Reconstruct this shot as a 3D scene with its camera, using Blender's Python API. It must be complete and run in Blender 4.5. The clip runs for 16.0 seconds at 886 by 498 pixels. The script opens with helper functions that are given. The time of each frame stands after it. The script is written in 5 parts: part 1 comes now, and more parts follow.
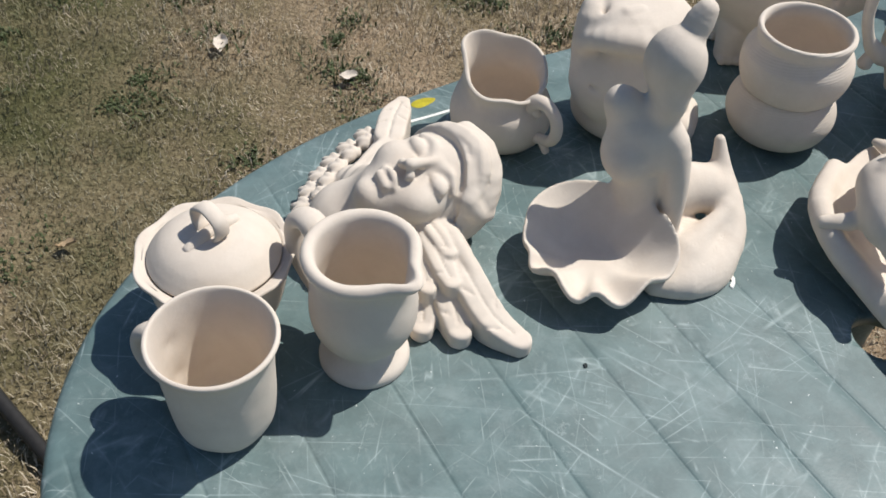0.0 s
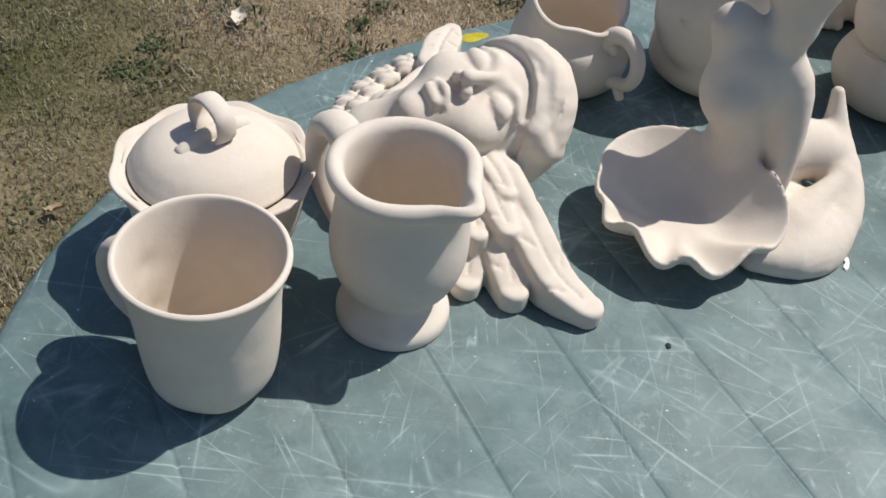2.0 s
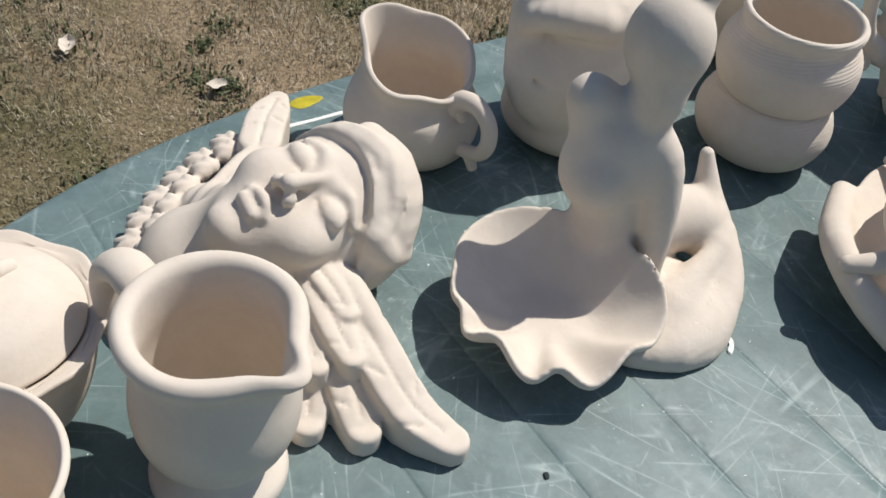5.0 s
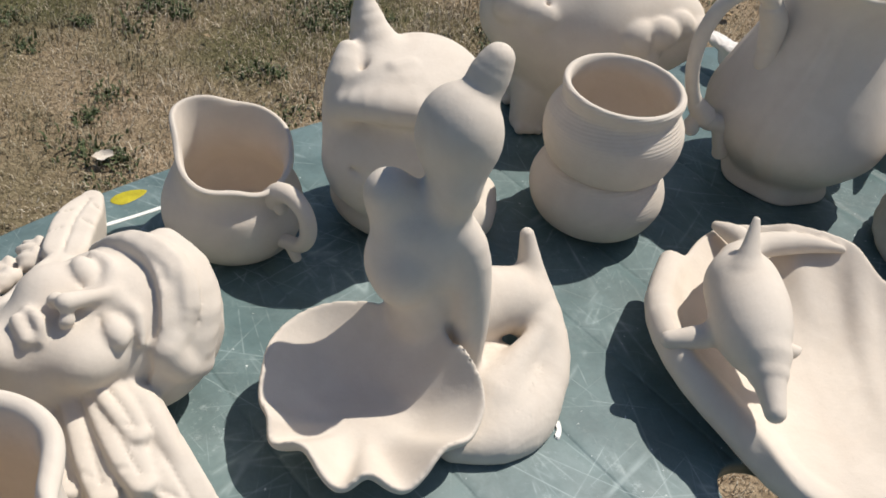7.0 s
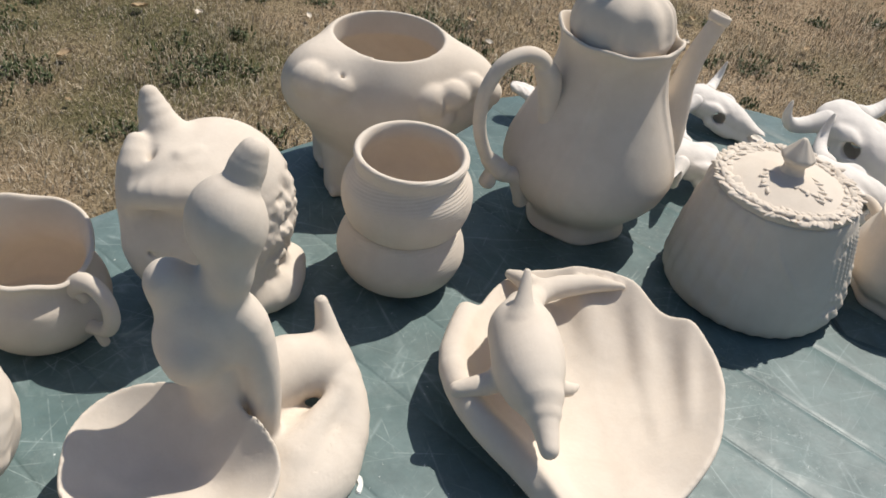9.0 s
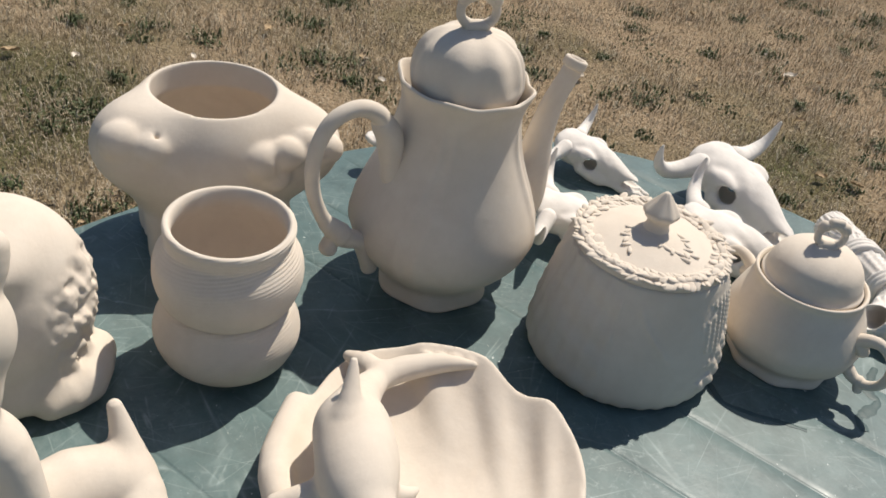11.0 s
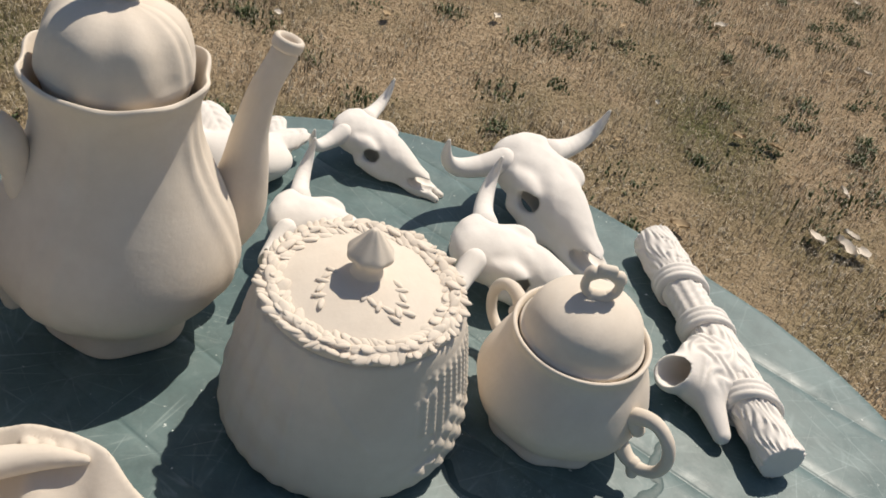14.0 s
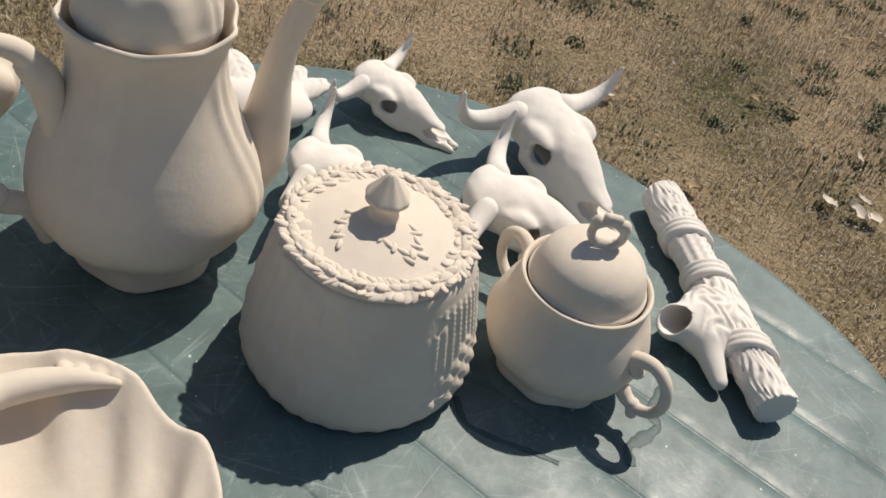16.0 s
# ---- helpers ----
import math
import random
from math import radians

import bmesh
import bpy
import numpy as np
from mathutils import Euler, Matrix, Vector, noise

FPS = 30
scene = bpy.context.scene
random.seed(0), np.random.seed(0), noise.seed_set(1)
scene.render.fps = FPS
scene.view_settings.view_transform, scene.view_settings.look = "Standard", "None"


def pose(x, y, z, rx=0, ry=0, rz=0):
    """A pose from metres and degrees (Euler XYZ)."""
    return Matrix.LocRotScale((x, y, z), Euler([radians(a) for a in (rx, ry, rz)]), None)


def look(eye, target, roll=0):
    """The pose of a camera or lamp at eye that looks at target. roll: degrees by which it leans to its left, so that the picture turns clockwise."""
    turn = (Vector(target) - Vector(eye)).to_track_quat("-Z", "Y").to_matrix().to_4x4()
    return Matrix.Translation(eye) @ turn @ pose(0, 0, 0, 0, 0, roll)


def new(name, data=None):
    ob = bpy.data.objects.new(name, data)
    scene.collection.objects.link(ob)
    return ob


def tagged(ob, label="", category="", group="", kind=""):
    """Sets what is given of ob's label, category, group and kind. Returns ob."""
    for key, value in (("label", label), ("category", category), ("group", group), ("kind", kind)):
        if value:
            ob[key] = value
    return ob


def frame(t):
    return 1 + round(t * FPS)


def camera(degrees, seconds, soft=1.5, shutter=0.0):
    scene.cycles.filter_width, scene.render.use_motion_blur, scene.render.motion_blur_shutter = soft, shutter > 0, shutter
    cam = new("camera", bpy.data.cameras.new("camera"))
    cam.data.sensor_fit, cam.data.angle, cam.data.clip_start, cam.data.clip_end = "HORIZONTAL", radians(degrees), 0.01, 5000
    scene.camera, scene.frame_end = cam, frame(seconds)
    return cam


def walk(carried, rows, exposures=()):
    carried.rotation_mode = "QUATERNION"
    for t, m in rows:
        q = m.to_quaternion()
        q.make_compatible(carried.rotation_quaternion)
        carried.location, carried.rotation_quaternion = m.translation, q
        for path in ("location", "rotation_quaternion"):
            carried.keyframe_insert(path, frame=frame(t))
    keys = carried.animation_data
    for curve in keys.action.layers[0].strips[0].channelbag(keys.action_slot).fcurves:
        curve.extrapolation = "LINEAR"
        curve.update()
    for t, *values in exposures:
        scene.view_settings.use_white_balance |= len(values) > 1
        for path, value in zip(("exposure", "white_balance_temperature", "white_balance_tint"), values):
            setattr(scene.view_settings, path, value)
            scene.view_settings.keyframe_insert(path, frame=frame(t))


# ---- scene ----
cam = camera(49.5, 16.0, soft=1.7)
PATH = [
    (0, (-0.03, -0.056, 1.226), (0.037, 1.354, -0.191), 3.8),
    (0.5, (-0.032, -0.036, 1.201), (0.018, 1.365, -0.226), 3.7),
    (1, (-0.041, -0.009, 1.173), (0.011, 1.381, -0.264), 5.1),
    (1.5, (-0.049, 0.01, 1.141), (0.014, 1.392, -0.303), 7.4),
    (2, (-0.052, 0.001, 1.096), (0.013, 1.45, -0.281), 8.2),
    (2.5, (-0.058, 0.003, 1.07), (0.084, 1.486, -0.264), 9.0),
    (3, (-0.052, 0.022, 1.064), (0.126, 1.505, -0.266), 9.8),
    (3.5, (-0.04, 0.047, 1.069), (0.169, 1.486, -0.304), 10.1),
    (3.7, (-0.041, 0.058, 1.078), (0.183, 1.475, -0.315), 10.2),
    (5.8, (-0.018, 0.11, 1.092), (0.355, 1.558, -0.236), 10.5),
    (6, (-0.013, 0.112, 1.092), (0.373, 1.564, -0.229), 10.4),
    (6.5, (0.01, 0.121, 1.102), (0.43, 1.581, -0.199), 10.3),
    (7, (0.032, 0.12, 1.111), (0.486, 1.593, -0.164), 10.2),
    (7.5, (0.045, 0.111, 1.115), (0.541, 1.59, -0.137), 10.0),
    (8, (0.055, 0.091, 1.126), (0.597, 1.566, -0.111), 9.6),
    (8.5, (0.068, 0.079, 1.146), (0.661, 1.546, -0.076), 9.7),
    (9, (0.089, 0.091, 1.159), (0.727, 1.556, -0.044), 9.3),
    (9.2, (0.095, 0.102, 1.161), (0.755, 1.57, -0.026), 9.5),
    (11.3, (0.184, 0.142, 1.145), (1.006, 1.577, 0.021), 10.4),
    (11.5, (0.198, 0.143, 1.148), (1.033, 1.562, 0.013), 10.6),
    (12, (0.236, 0.149, 1.151), (1.082, 1.547, -0.001), 10.9),
    (12.5, (0.272, 0.157, 1.152), (1.126, 1.536, -0.019), 11.6),
    (13, (0.309, 0.175, 1.149), (1.168, 1.531, -0.045), 12.6),
    (13.5, (0.34, 0.201, 1.14), (1.196, 1.543, -0.071), 13.9),
    (14, (0.373, 0.225, 1.134), (1.24, 1.544, -0.094), 14.9),
    (14.5, (0.383, 0.245, 1.126), (1.257, 1.54, -0.122), 15.8),
    (15, (0.381, 0.258, 1.11), (1.261, 1.523, -0.165), 17.1),
    (15.5, (0.382, 0.245, 1.117), (1.262, 1.482, -0.185), 17.9),
    (16, (0.362, 0.205, 1.144), (1.195, 1.477, -0.155), 16.2),
]
walk(cam, [(t, look(eye, target, roll)) for t, eye, target, roll in PATH], [(0.0, -0.22, 5950, 10), (4.5, -0.25, 6000, 10), (8.5, -0.22, 6200, 10), (12.0, -0.15, 6480, 10), (16.0, -0.30, 6580, 10)])

# ---- light ----
TOP = 0.72                                  # height of the tabletop
SUN_AZ, SUN_EL = radians(30.0), radians(58.0)
SUN_WAY = Vector((math.cos(SUN_AZ) * math.cos(SUN_EL), math.sin(SUN_AZ) * math.cos(SUN_EL), math.sin(SUN_EL)))
world = bpy.data.worlds.new("sky")
scene.world = world
world.use_nodes = True
wn = world.node_tree.nodes
sky = wn.new("ShaderNodeTexSky")
sky.sky_type = "NISHITA"
sky.sun_disc = False
sky.sun_elevation = math.asin(SUN_WAY.z)
sky.sun_rotation = math.atan2(SUN_WAY.x, SUN_WAY.y)
world.node_tree.links.new(sky.outputs[0], wn["Background"].inputs[0])
wn["Background"].inputs[1].default_value = 0.088
sun = new("sun", bpy.data.lights.new("sun", "SUN"))
sun.data.energy, sun.data.angle, sun.data.color = 5.5, radians(0.6), (1.0, 0.91, 0.79)
sun.matrix_world = look((1, 3, 4), Vector((1, 3, 4)) - SUN_WAY)


# ---- materials ----
class Mat:
    """A node material with a Principled shader and short ways to add nodes."""

    def __init__(self, name, rough=0.85, spec=0.3):
        self.mat = bpy.data.materials.new(name)
        self.mat.use_nodes = True
        self.t = self.mat.node_tree
        self.p = self.t.nodes["Principled BSDF"]
        self.p.inputs["Roughness"].default_value = rough
        self.p.inputs["Specular IOR Level"].default_value = spec
        self.co = self.t.nodes.new("ShaderNodeTexCoord").outputs["Object"]

    def node(self, kind, **values):
        n = self.t.nodes.new(kind)
        for k, v in values.items():
            n.inputs[k.replace("_", " ")].default_value = v
        return n

    def link(self, a, b):
        self.t.links.new(a, b)

    def noise(self, scale, detail=4.0, rough=0.55, co=None, distort=0.0):
        n = self.node("ShaderNodeTexNoise", Scale=scale, Detail=detail, Roughness=rough, Distortion=distort)
        self.link(co or self.co, n.inputs["Vector"])
        return n.outputs["Fac"]

    def ramp(self, fac, *stops):
        n = self.t.nodes.new("ShaderNodeValToRGB")
        els = n.color_ramp.elements
        while len(els) < len(stops):
            els.new(0.5)
        for e, (pos, col) in zip(els, stops):
            e.position = pos
            e.color = (*col, 1) if len(col) == 3 else (col[0],) * 3 + (1,)
        self.link(fac, n.inputs[0])
        return n.outputs[0]

    def mix(self, fac, a, b, kind="MIX"):
        n = self.t.nodes.new("ShaderNodeMix")
        n.data_type, n.blend_type = "RGBA", kind
        for sock, v in ((n.inputs[0], fac), (n.inputs[6], a), (n.inputs[7], b)):
            if isinstance(v, (int, float)):
                sock.default_value = v
            elif isinstance(v, tuple):
                sock.default_value = (*v, 1)
            else:
                self.link(v, sock)
        return n.outputs[2]

    def math(self, op, a, b):
        n = self.t.nodes.new("ShaderNodeMath")
        n.operation = op
        for sock, v in zip(n.inputs, (a, b)):
            if isinstance(v, (int, float)):
                sock.default_value = v
            else:
                self.link(v, sock)
        return n.outputs[0]

    def bump(self, height, strength, dist, after=None):
        n = self.node("ShaderNodeBump", Strength=strength, Distance=dist)
        self.link(height, n.inputs["Height"])
        if after:
            self.link(after, n.inputs["Normal"])
        self.link(n.outputs[0], self.p.inputs["Normal"])
        return n.outputs[0]

    def colour(self, socket):
        self.link(socket, self.p.inputs["Base Color"])
        return self


def clay(name, light, dark):
    """Fired, unglazed clay: blotches, rubbed patches, fine pores and slip streaks."""
    m = Mat(name, 0.92, 0.12)
    blotch = m.ramp(m.noise(34, 5, 0.62, None, 0.6), (0.32, (0,)), (0.68, (1,)))
    base = m.mix(blotch, dark, light)
    rub = m.ramp(m.noise(110, 4, 0.7), (0.30, (0.965,)), (0.60, (1,)))
    speck = m.ramp(m.noise(800, 2), (0.22, (0.90,)), (0.29, (1,)))
    base = m.mix(1.0, base, rub, "MULTIPLY")
    m.colour(m.mix(1.0, base, speck, "MULTIPLY"))
    m.bump(m.noise(420, 5, 0.65), 0.22, 0.0006, m.bump(m.noise(60, 3, 0.55), 0.20, 0.0020))
    return m.mat


BISQUE = clay("bisque_clay", (0.70, 0.625, 0.53), (0.655, 0.575, 0.48))
WHITE_CLAY = clay("white_bisque_clay", (0.76, 0.72, 0.665), (0.72, 0.675, 0.62))


def plastic():
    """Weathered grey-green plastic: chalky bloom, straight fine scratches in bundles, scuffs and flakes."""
    m = Mat("weathered_green_plastic", 0.5, 0.4)
    cloud = m.noise(5, 6, 0.65)
    out = m.ramp(cloud, (0.3, (0.098, 0.158, 0.157)), (0.52, (0.142, 0.203, 0.199)), (0.75, (0.208, 0.262, 0.252)))
    grime = m.ramp(m.noise(26, 6, 0.72), (0.30, (0.66,)), (0.60, (1,)))
    out = m.mix(1.0, out, grime, "MULTIPLY")
    # towards the far end wear thins out; the darker tone paints weaker sky sheen
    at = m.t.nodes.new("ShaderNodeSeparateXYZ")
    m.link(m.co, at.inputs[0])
    worn_sheen = m.ramp(m.math("ADD", at.outputs[0], m.math("MULTIPLY", m.noise(4, 4, 0.6), 0.3)), (0.02, (1,)), (0.42, (0.42,)))
    less_sheen = m.mix(1.0, out, (0.48, 0.60, 0.62), "MULTIPLY")
    out = m.mix(worn_sheen, less_sheen, out)
    out = m.mix(m.math("MULTIPLY", worn_sheen, m.ramp(m.noise(14, 7, 0.75, None, 0.4), (0.50, (0,)), (0.80, (0.42,)))), out, (0.40, 0.47, 0.46))
    for k, (scale, turn, eps, keep) in enumerate(((26, 0.5, 0.0030, 0.47), (34, 1.75, 0.0035, 0.50), (22, -0.35, 0.0026, 0.47), (42, 2.5, 0.0040, 0.52), (30, 1.1, 0.0028, 0.46), (52, 0.12, 0.0050, 0.52), (38, 2.05, 0.0040, 0.50), (24, 0.85, 0.0024, 0.48), (60, 2.8, 0.0055, 0.54))):
        mp = m.t.nodes.new("ShaderNodeMapping")
        mp.inputs["Rotation"].default_value = (0, 0, turn)
        mp.vector_type = "TEXTURE"
        mp.inputs["Scale"].default_value = (1, 17, 1)
        mp.inputs["Location"].default_value = (k * 3.1, k * 1.7, k * 0.9)
        m.link(m.co, mp.inputs[0])
        f = m.noise(scale, 1.0, 0.4, mp.outputs[0])
        off = m.math("ABSOLUTE", m.math("SUBTRACT", f, 0.5), 0.0)
        line = m.ramp(off, (0.0, (1,)), (eps, (0.35,)), (eps * 2.2, (0,)))
        patchy = m.ramp(m.noise(9 + 3 * k, 3, 0.7), (keep - 0.01, (0,)), (keep + 0.18, (0.66,)))
        out = m.mix(m.math("MULTIPLY", m.math("MULTIPLY", line, patchy), worn_sheen), out, (0.44, 0.52, 0.505))
    scuff = m.ramp(m.noise(110, 6, 0.82), (0.55, (0,)), (0.76, (0.75,)))
    where = m.ramp(m.noise(9, 4, 0.6), (0.50, (0,)), (0.66, (1,)))
    out = m.mix(m.math("MULTIPLY", scuff, where), out, (0.54, 0.61, 0.59))
    flake = m.ramp(m.noise(260, 2), (0.735, (0,)), (0.75, (0.9,)))
    out = m.mix(flake, out, (0.66, 0.70, 0.67))
    m.colour(out)
    m.link(m.ramp(m.noise(18, 5, 0.7), (0.3, (0.34,)), (0.7, (0.60,))), m.p.inputs["Roughness"])
    m.bump(m.noise(300, 3), 0.12, 0.0008)
    return m.mat


PLASTIC = plastic()


def soil():
    m = Mat("dry_lawn_soil", 1.0, 0.1)
    at = m.t.nodes.new("ShaderNodeSeparateXYZ")
    m.link(m.co, at.inputs[0])
    big = m.math("ADD", m.noise(1.3, 4), m.math("MULTIPLY", m.math("SUBTRACT", -0.5, at.outputs[0]), 0.05))
    fine = m.noise(60, 6, 0.7)
    a = m.ramp(fine, (0.3, (0.23, 0.165, 0.1)), (0.7, (0.43, 0.335, 0.22)))
    b = m.ramp(fine, (0.3, (0.045, 0.05, 0.02)), (0.7, (0.15, 0.14, 0.065)))
    m.colour(m.mix(m.ramp(big, (0.4, (0,)), (0.65, (1,))), a, b))
    m.bump(m.noise(90, 5), 0.8, 0.02)
    return m.mat


def grass_mat(name, tones, patch):
    """Blades whose tone varies blade by blade, drifting in patches over the lawn."""
    m = Mat(name, 0.7, 0.2)
    g = m.t.nodes.new("ShaderNodeNewGeometry")
    r = g.outputs["Random Per Island"]
    straw = m.ramp(r, *[(i / (len(tones) - 1), c) for i, c in enumerate(tones)])
    green = m.ramp(r, (0, (0.04, 0.062, 0.02)), (0.5, (0.085, 0.11, 0.036)), (1, (0.20, 0.185, 0.085)))
    at = m.t.nodes.new("ShaderNodeSeparateXYZ")
    m.link(g.outputs["Position"], at.inputs[0])
    drift = m.math("ADD", m.noise(2.3, 5, 0.68, g.outputs["Position"]), m.math("MULTIPLY", m.math("SUBTRACT", 0.40, at.outputs[0]), 0.13))
    where = m.ramp(drift, (patch, (0,)), (patch + 0.18, (0.80,)))
    patchy = m.ramp(m.noise(11, 4, 0.7, g.outputs["Position"]), (0.34, (0.55,)), (0.60, (1,)))
    m.colour(m.mix(1.0, m.mix(where, straw, green), patchy, "MULTIPLY"))
    return m.mat


def plain(name, colour, rough=0.8, vary=0.25, scale=40, spec=0.3):
    m = Mat(name, rough, spec)
    lo = tuple(c * (1 - vary) for c in colour)
    m.colour(m.ramp(m.noise(scale, 5, 0.65), (0.3, lo), (0.7, colour)))
    m.bump(m.noise(scale * 6, 3), 0.2, 0.001)
    return m.mat


SOIL = soil()
STRAW = grass_mat("dry_grass", ((0.26, 0.195, 0.120), (0.44, 0.350, 0.235), (0.56, 0.465, 0.33), (0.68, 0.61, 0.475)), 0.55)
WEED = plain("green_weed", (0.11, 0.135, 0.055), 0.6, 0.5, 30)
DEAD_LEAF = plain("dead_leaf", (0.50, 0.37, 0.22), 0.8, 0.4, 60)
PALE_LEAF = plain("bleached_leaf", (0.74, 0.66, 0.55), 0.8, 0.25, 60)
YELLOW = plain("yellow_paint", (0.55, 0.47, 0.02), 0.6, 0.4, 90)
CHALK = plain("white_paint_chip", (0.85, 0.85, 0.80), 0.7, 0.1, 90)
DIRT = plain("dark_dirt", (0.03, 0.04, 0.04), 0.8, 0.3, 90)
WET = plain("wet_plastic", (0.062, 0.105, 0.105), 0.5, 0.3, 60, 0.3)
STEEL = plain("dark_painted_metal", (0.03, 0.028, 0.025), 0.5, 0.3, 90)


# ---- mesh tools ----
def mesh_of(name, verts, faces, smooth=True):
    me = bpy.data.meshes.new(name)
    me.from_pydata([tuple(map(float, v)) for v in verts], [], [tuple(map(int, f)) for f in faces])
    if smooth:
        me.polygons.foreach_set("use_smooth", [True] * len(me.polygons))
    me.update()
    return me


def fast_mesh(name, verts, quads=None, tris=None, smooth=True):
    me = bpy.data.meshes.new(name)
    n_q, n_t = (0 if quads is None else len(quads)), (0 if tris is None else len(tris))
    loops = np.concatenate([a.ravel() for a in (quads, tris) if a is not None]).astype(np.int32)
    me.vertices.add(len(verts))
    me.vertices.foreach_set("co", np.ascontiguousarray(verts, np.float32).ravel())
    me.loops.add(len(loops))
    me.loops.foreach_set("vertex_index", loops)
    me.polygons.add(n_q + n_t)
    starts = np.concatenate([np.arange(n_q) * 4, n_q * 4 + np.arange(n_t) * 3]).astype(np.int32)
    me.polygons.foreach_set("loop_start", starts)
    me.polygons.foreach_set("use_smooth", np.full(n_q + n_t, smooth))
    me.update(calc_edges=True)
    me.validate()
    return me


def spline(pts, k=8, closed=False):
    """Catmull-Rom through points of any dimension."""
    p = np.asarray(pts, float)
    if closed:
        p = np.vstack([p[-1], p, p[0], p[1]])
    else:
        p = np.vstack([2 * p[0] - p[1], p, 2 * p[-1] - p[-2]])
    out = []
    for i in range(1, len(p) - 2):
        a, b, c, d = p[i - 1:i + 3]
        for t in np.arange(k) / k:
            out.append(0.5 * (2 * b + (c - a) * t + (2 * a - 5 * b + 4 * c - d) * t * t + (3 * b - a - 3 * c + d) * t ** 3))
    if not closed:
        out.append(p[-2])
    return np.array(out)


def lathe(name, profile, n=112, k=6, mod=None):
    """A turned body: the profile (radius, height) runs from the foot's middle up the outside, over the rim and down the inside.
    mod(angle, s, r, z) gives other r and z, s being the way along the profile from 0 to 1."""
    pr = spline(profile, k)
    pr[:, 0] = np.maximum(pr[:, 0], 0.0)
    s = np.linspace(0, 1, len(pr))
    th = np.arange(n) * 2 * np.pi / n
    T, S = np.meshgrid(th, s, indexing="ij")
    R = np.repeat(pr[None, :, 0], n, 0)
    Z = np.repeat(pr[None, :, 1], n, 0)
    if mod:
        R, Z = mod(T, S, R, Z)
    v = np.stack([R * np.cos(T), R * np.sin(T), Z], -1).reshape(-1, 3)
    m = len(pr)
    i, j = np.meshgrid(np.arange(n), np.arange(m - 1), indexing="ij")
    a, b = i * m + j, ((i + 1) % n) * m + j
    q = np.stack([a, b, b + 1, a + 1], -1).reshape(-1, 4)
    me = fast_mesh(name, v, q)
    bm = bmesh.new()
    bm.from_mesh(me)
    bmesh.ops.remove_doubles(bm, verts=bm.verts, dist=1e-5)
    bmesh.ops.recalc_face_normals(bm, faces=bm.faces)
    bm.to_mesh(me)
    bm.free()
    me.polygons.foreach_set("use_smooth", [True] * len(me.polygons))
    return me


def tube(name, pts, radii, n=18, k=8, flat=1.0, up=(0, 0, 1)):
    """A round or flattened limb along a smooth line, closed at both ends."""
    c = spline(np.c_[np.asarray(pts, float), np.asarray(radii, float)], k)
    r, c = np.abs(c[:, 3]), c[:, :3]
    d = np.gradient(c, axis=0)
    d /= np.linalg.norm(d, axis=1)[:, None]
    first = np.cross(d[0], np.asarray(up, float))
    if np.linalg.norm(first) < 0.2:
        first = np.cross(d[0], (0.0, 1.0, 0.0) if abs(d[0][1]) < 0.8 else (1.0, 0.0, 0.0))
    side = np.zeros_like(c)
    for i in range(len(c)):
        first = first - d[i] * (first @ d[i])
        first = first / np.linalg.norm(first)
        side[i] = first
    nrm = np.cross(side, d)
    th = np.arange(n) * 2 * np.pi / n
    rings = []
    for f, e in ((0.0, 0), (0.6, 0), (0.9, 0)):
        rings.append((c[0] - d[0] * r[0] * 0.8 * (1 - f * f) ** 0.5 * (1 if f < 1 else 0), d[0], side[0], nrm[0], r[0] * max(f, 0.02)))
    rings += [(c[i], d[i], side[i], nrm[i], r[i]) for i in range(len(c))]
    for f in (0.9, 0.6, 0.0):
        rings.append((c[-1] + d[-1] * r[-1] * 0.8 * (1 - f * f) ** 0.5, d[-1], side[-1], nrm[-1], r[-1] * max(f, 0.02)))
    v = np.array([o + rr * (np.cos(t) * s * flat + np.sin(t) * w) for o, _, s, w, rr in rings for t in th])
    m = len(rings)
    i, j = np.meshgrid(np.arange(m - 1), np.arange(n), indexing="ij")
    q = np.stack([i * n + j, i * n + (j + 1) % n, (i + 1) * n + (j + 1) % n, (i + 1) * n + j], -1).reshape(-1, 4)
    me = mesh_of(name, v, list(map(tuple, q)) + [tuple(range(n))[::-1], tuple((m - 1) * n + x for x in range(n))])
    return me


def joined(name, meshes):
    bm = bmesh.new()
    for me in meshes:
        bm.from_mesh(me)
    out = bpy.data.meshes.new(name)
    bm.to_mesh(out)
    bm.free()
    out.polygons.foreach_set("use_smooth", [True] * len(out.polygons))
    return out


def thing(name, x, y, z=TOP, turn=0.0, label="", category="", group="", kind=""):
    ob = new(name)
    ob.empty_display_size = 0.02
    ob.matrix_basis = pose(x, y, z, 0, 0, turn)
    return tagged(ob, label, category, group, kind)


def part(name, me, material, parent, label="", at=None):
    ob = new(name, me)
    if not me.materials:
        me.materials.append(material)
    ob.parent = parent
    if at is not None:
        ob.matrix_basis = at
    return tagged(ob, label)


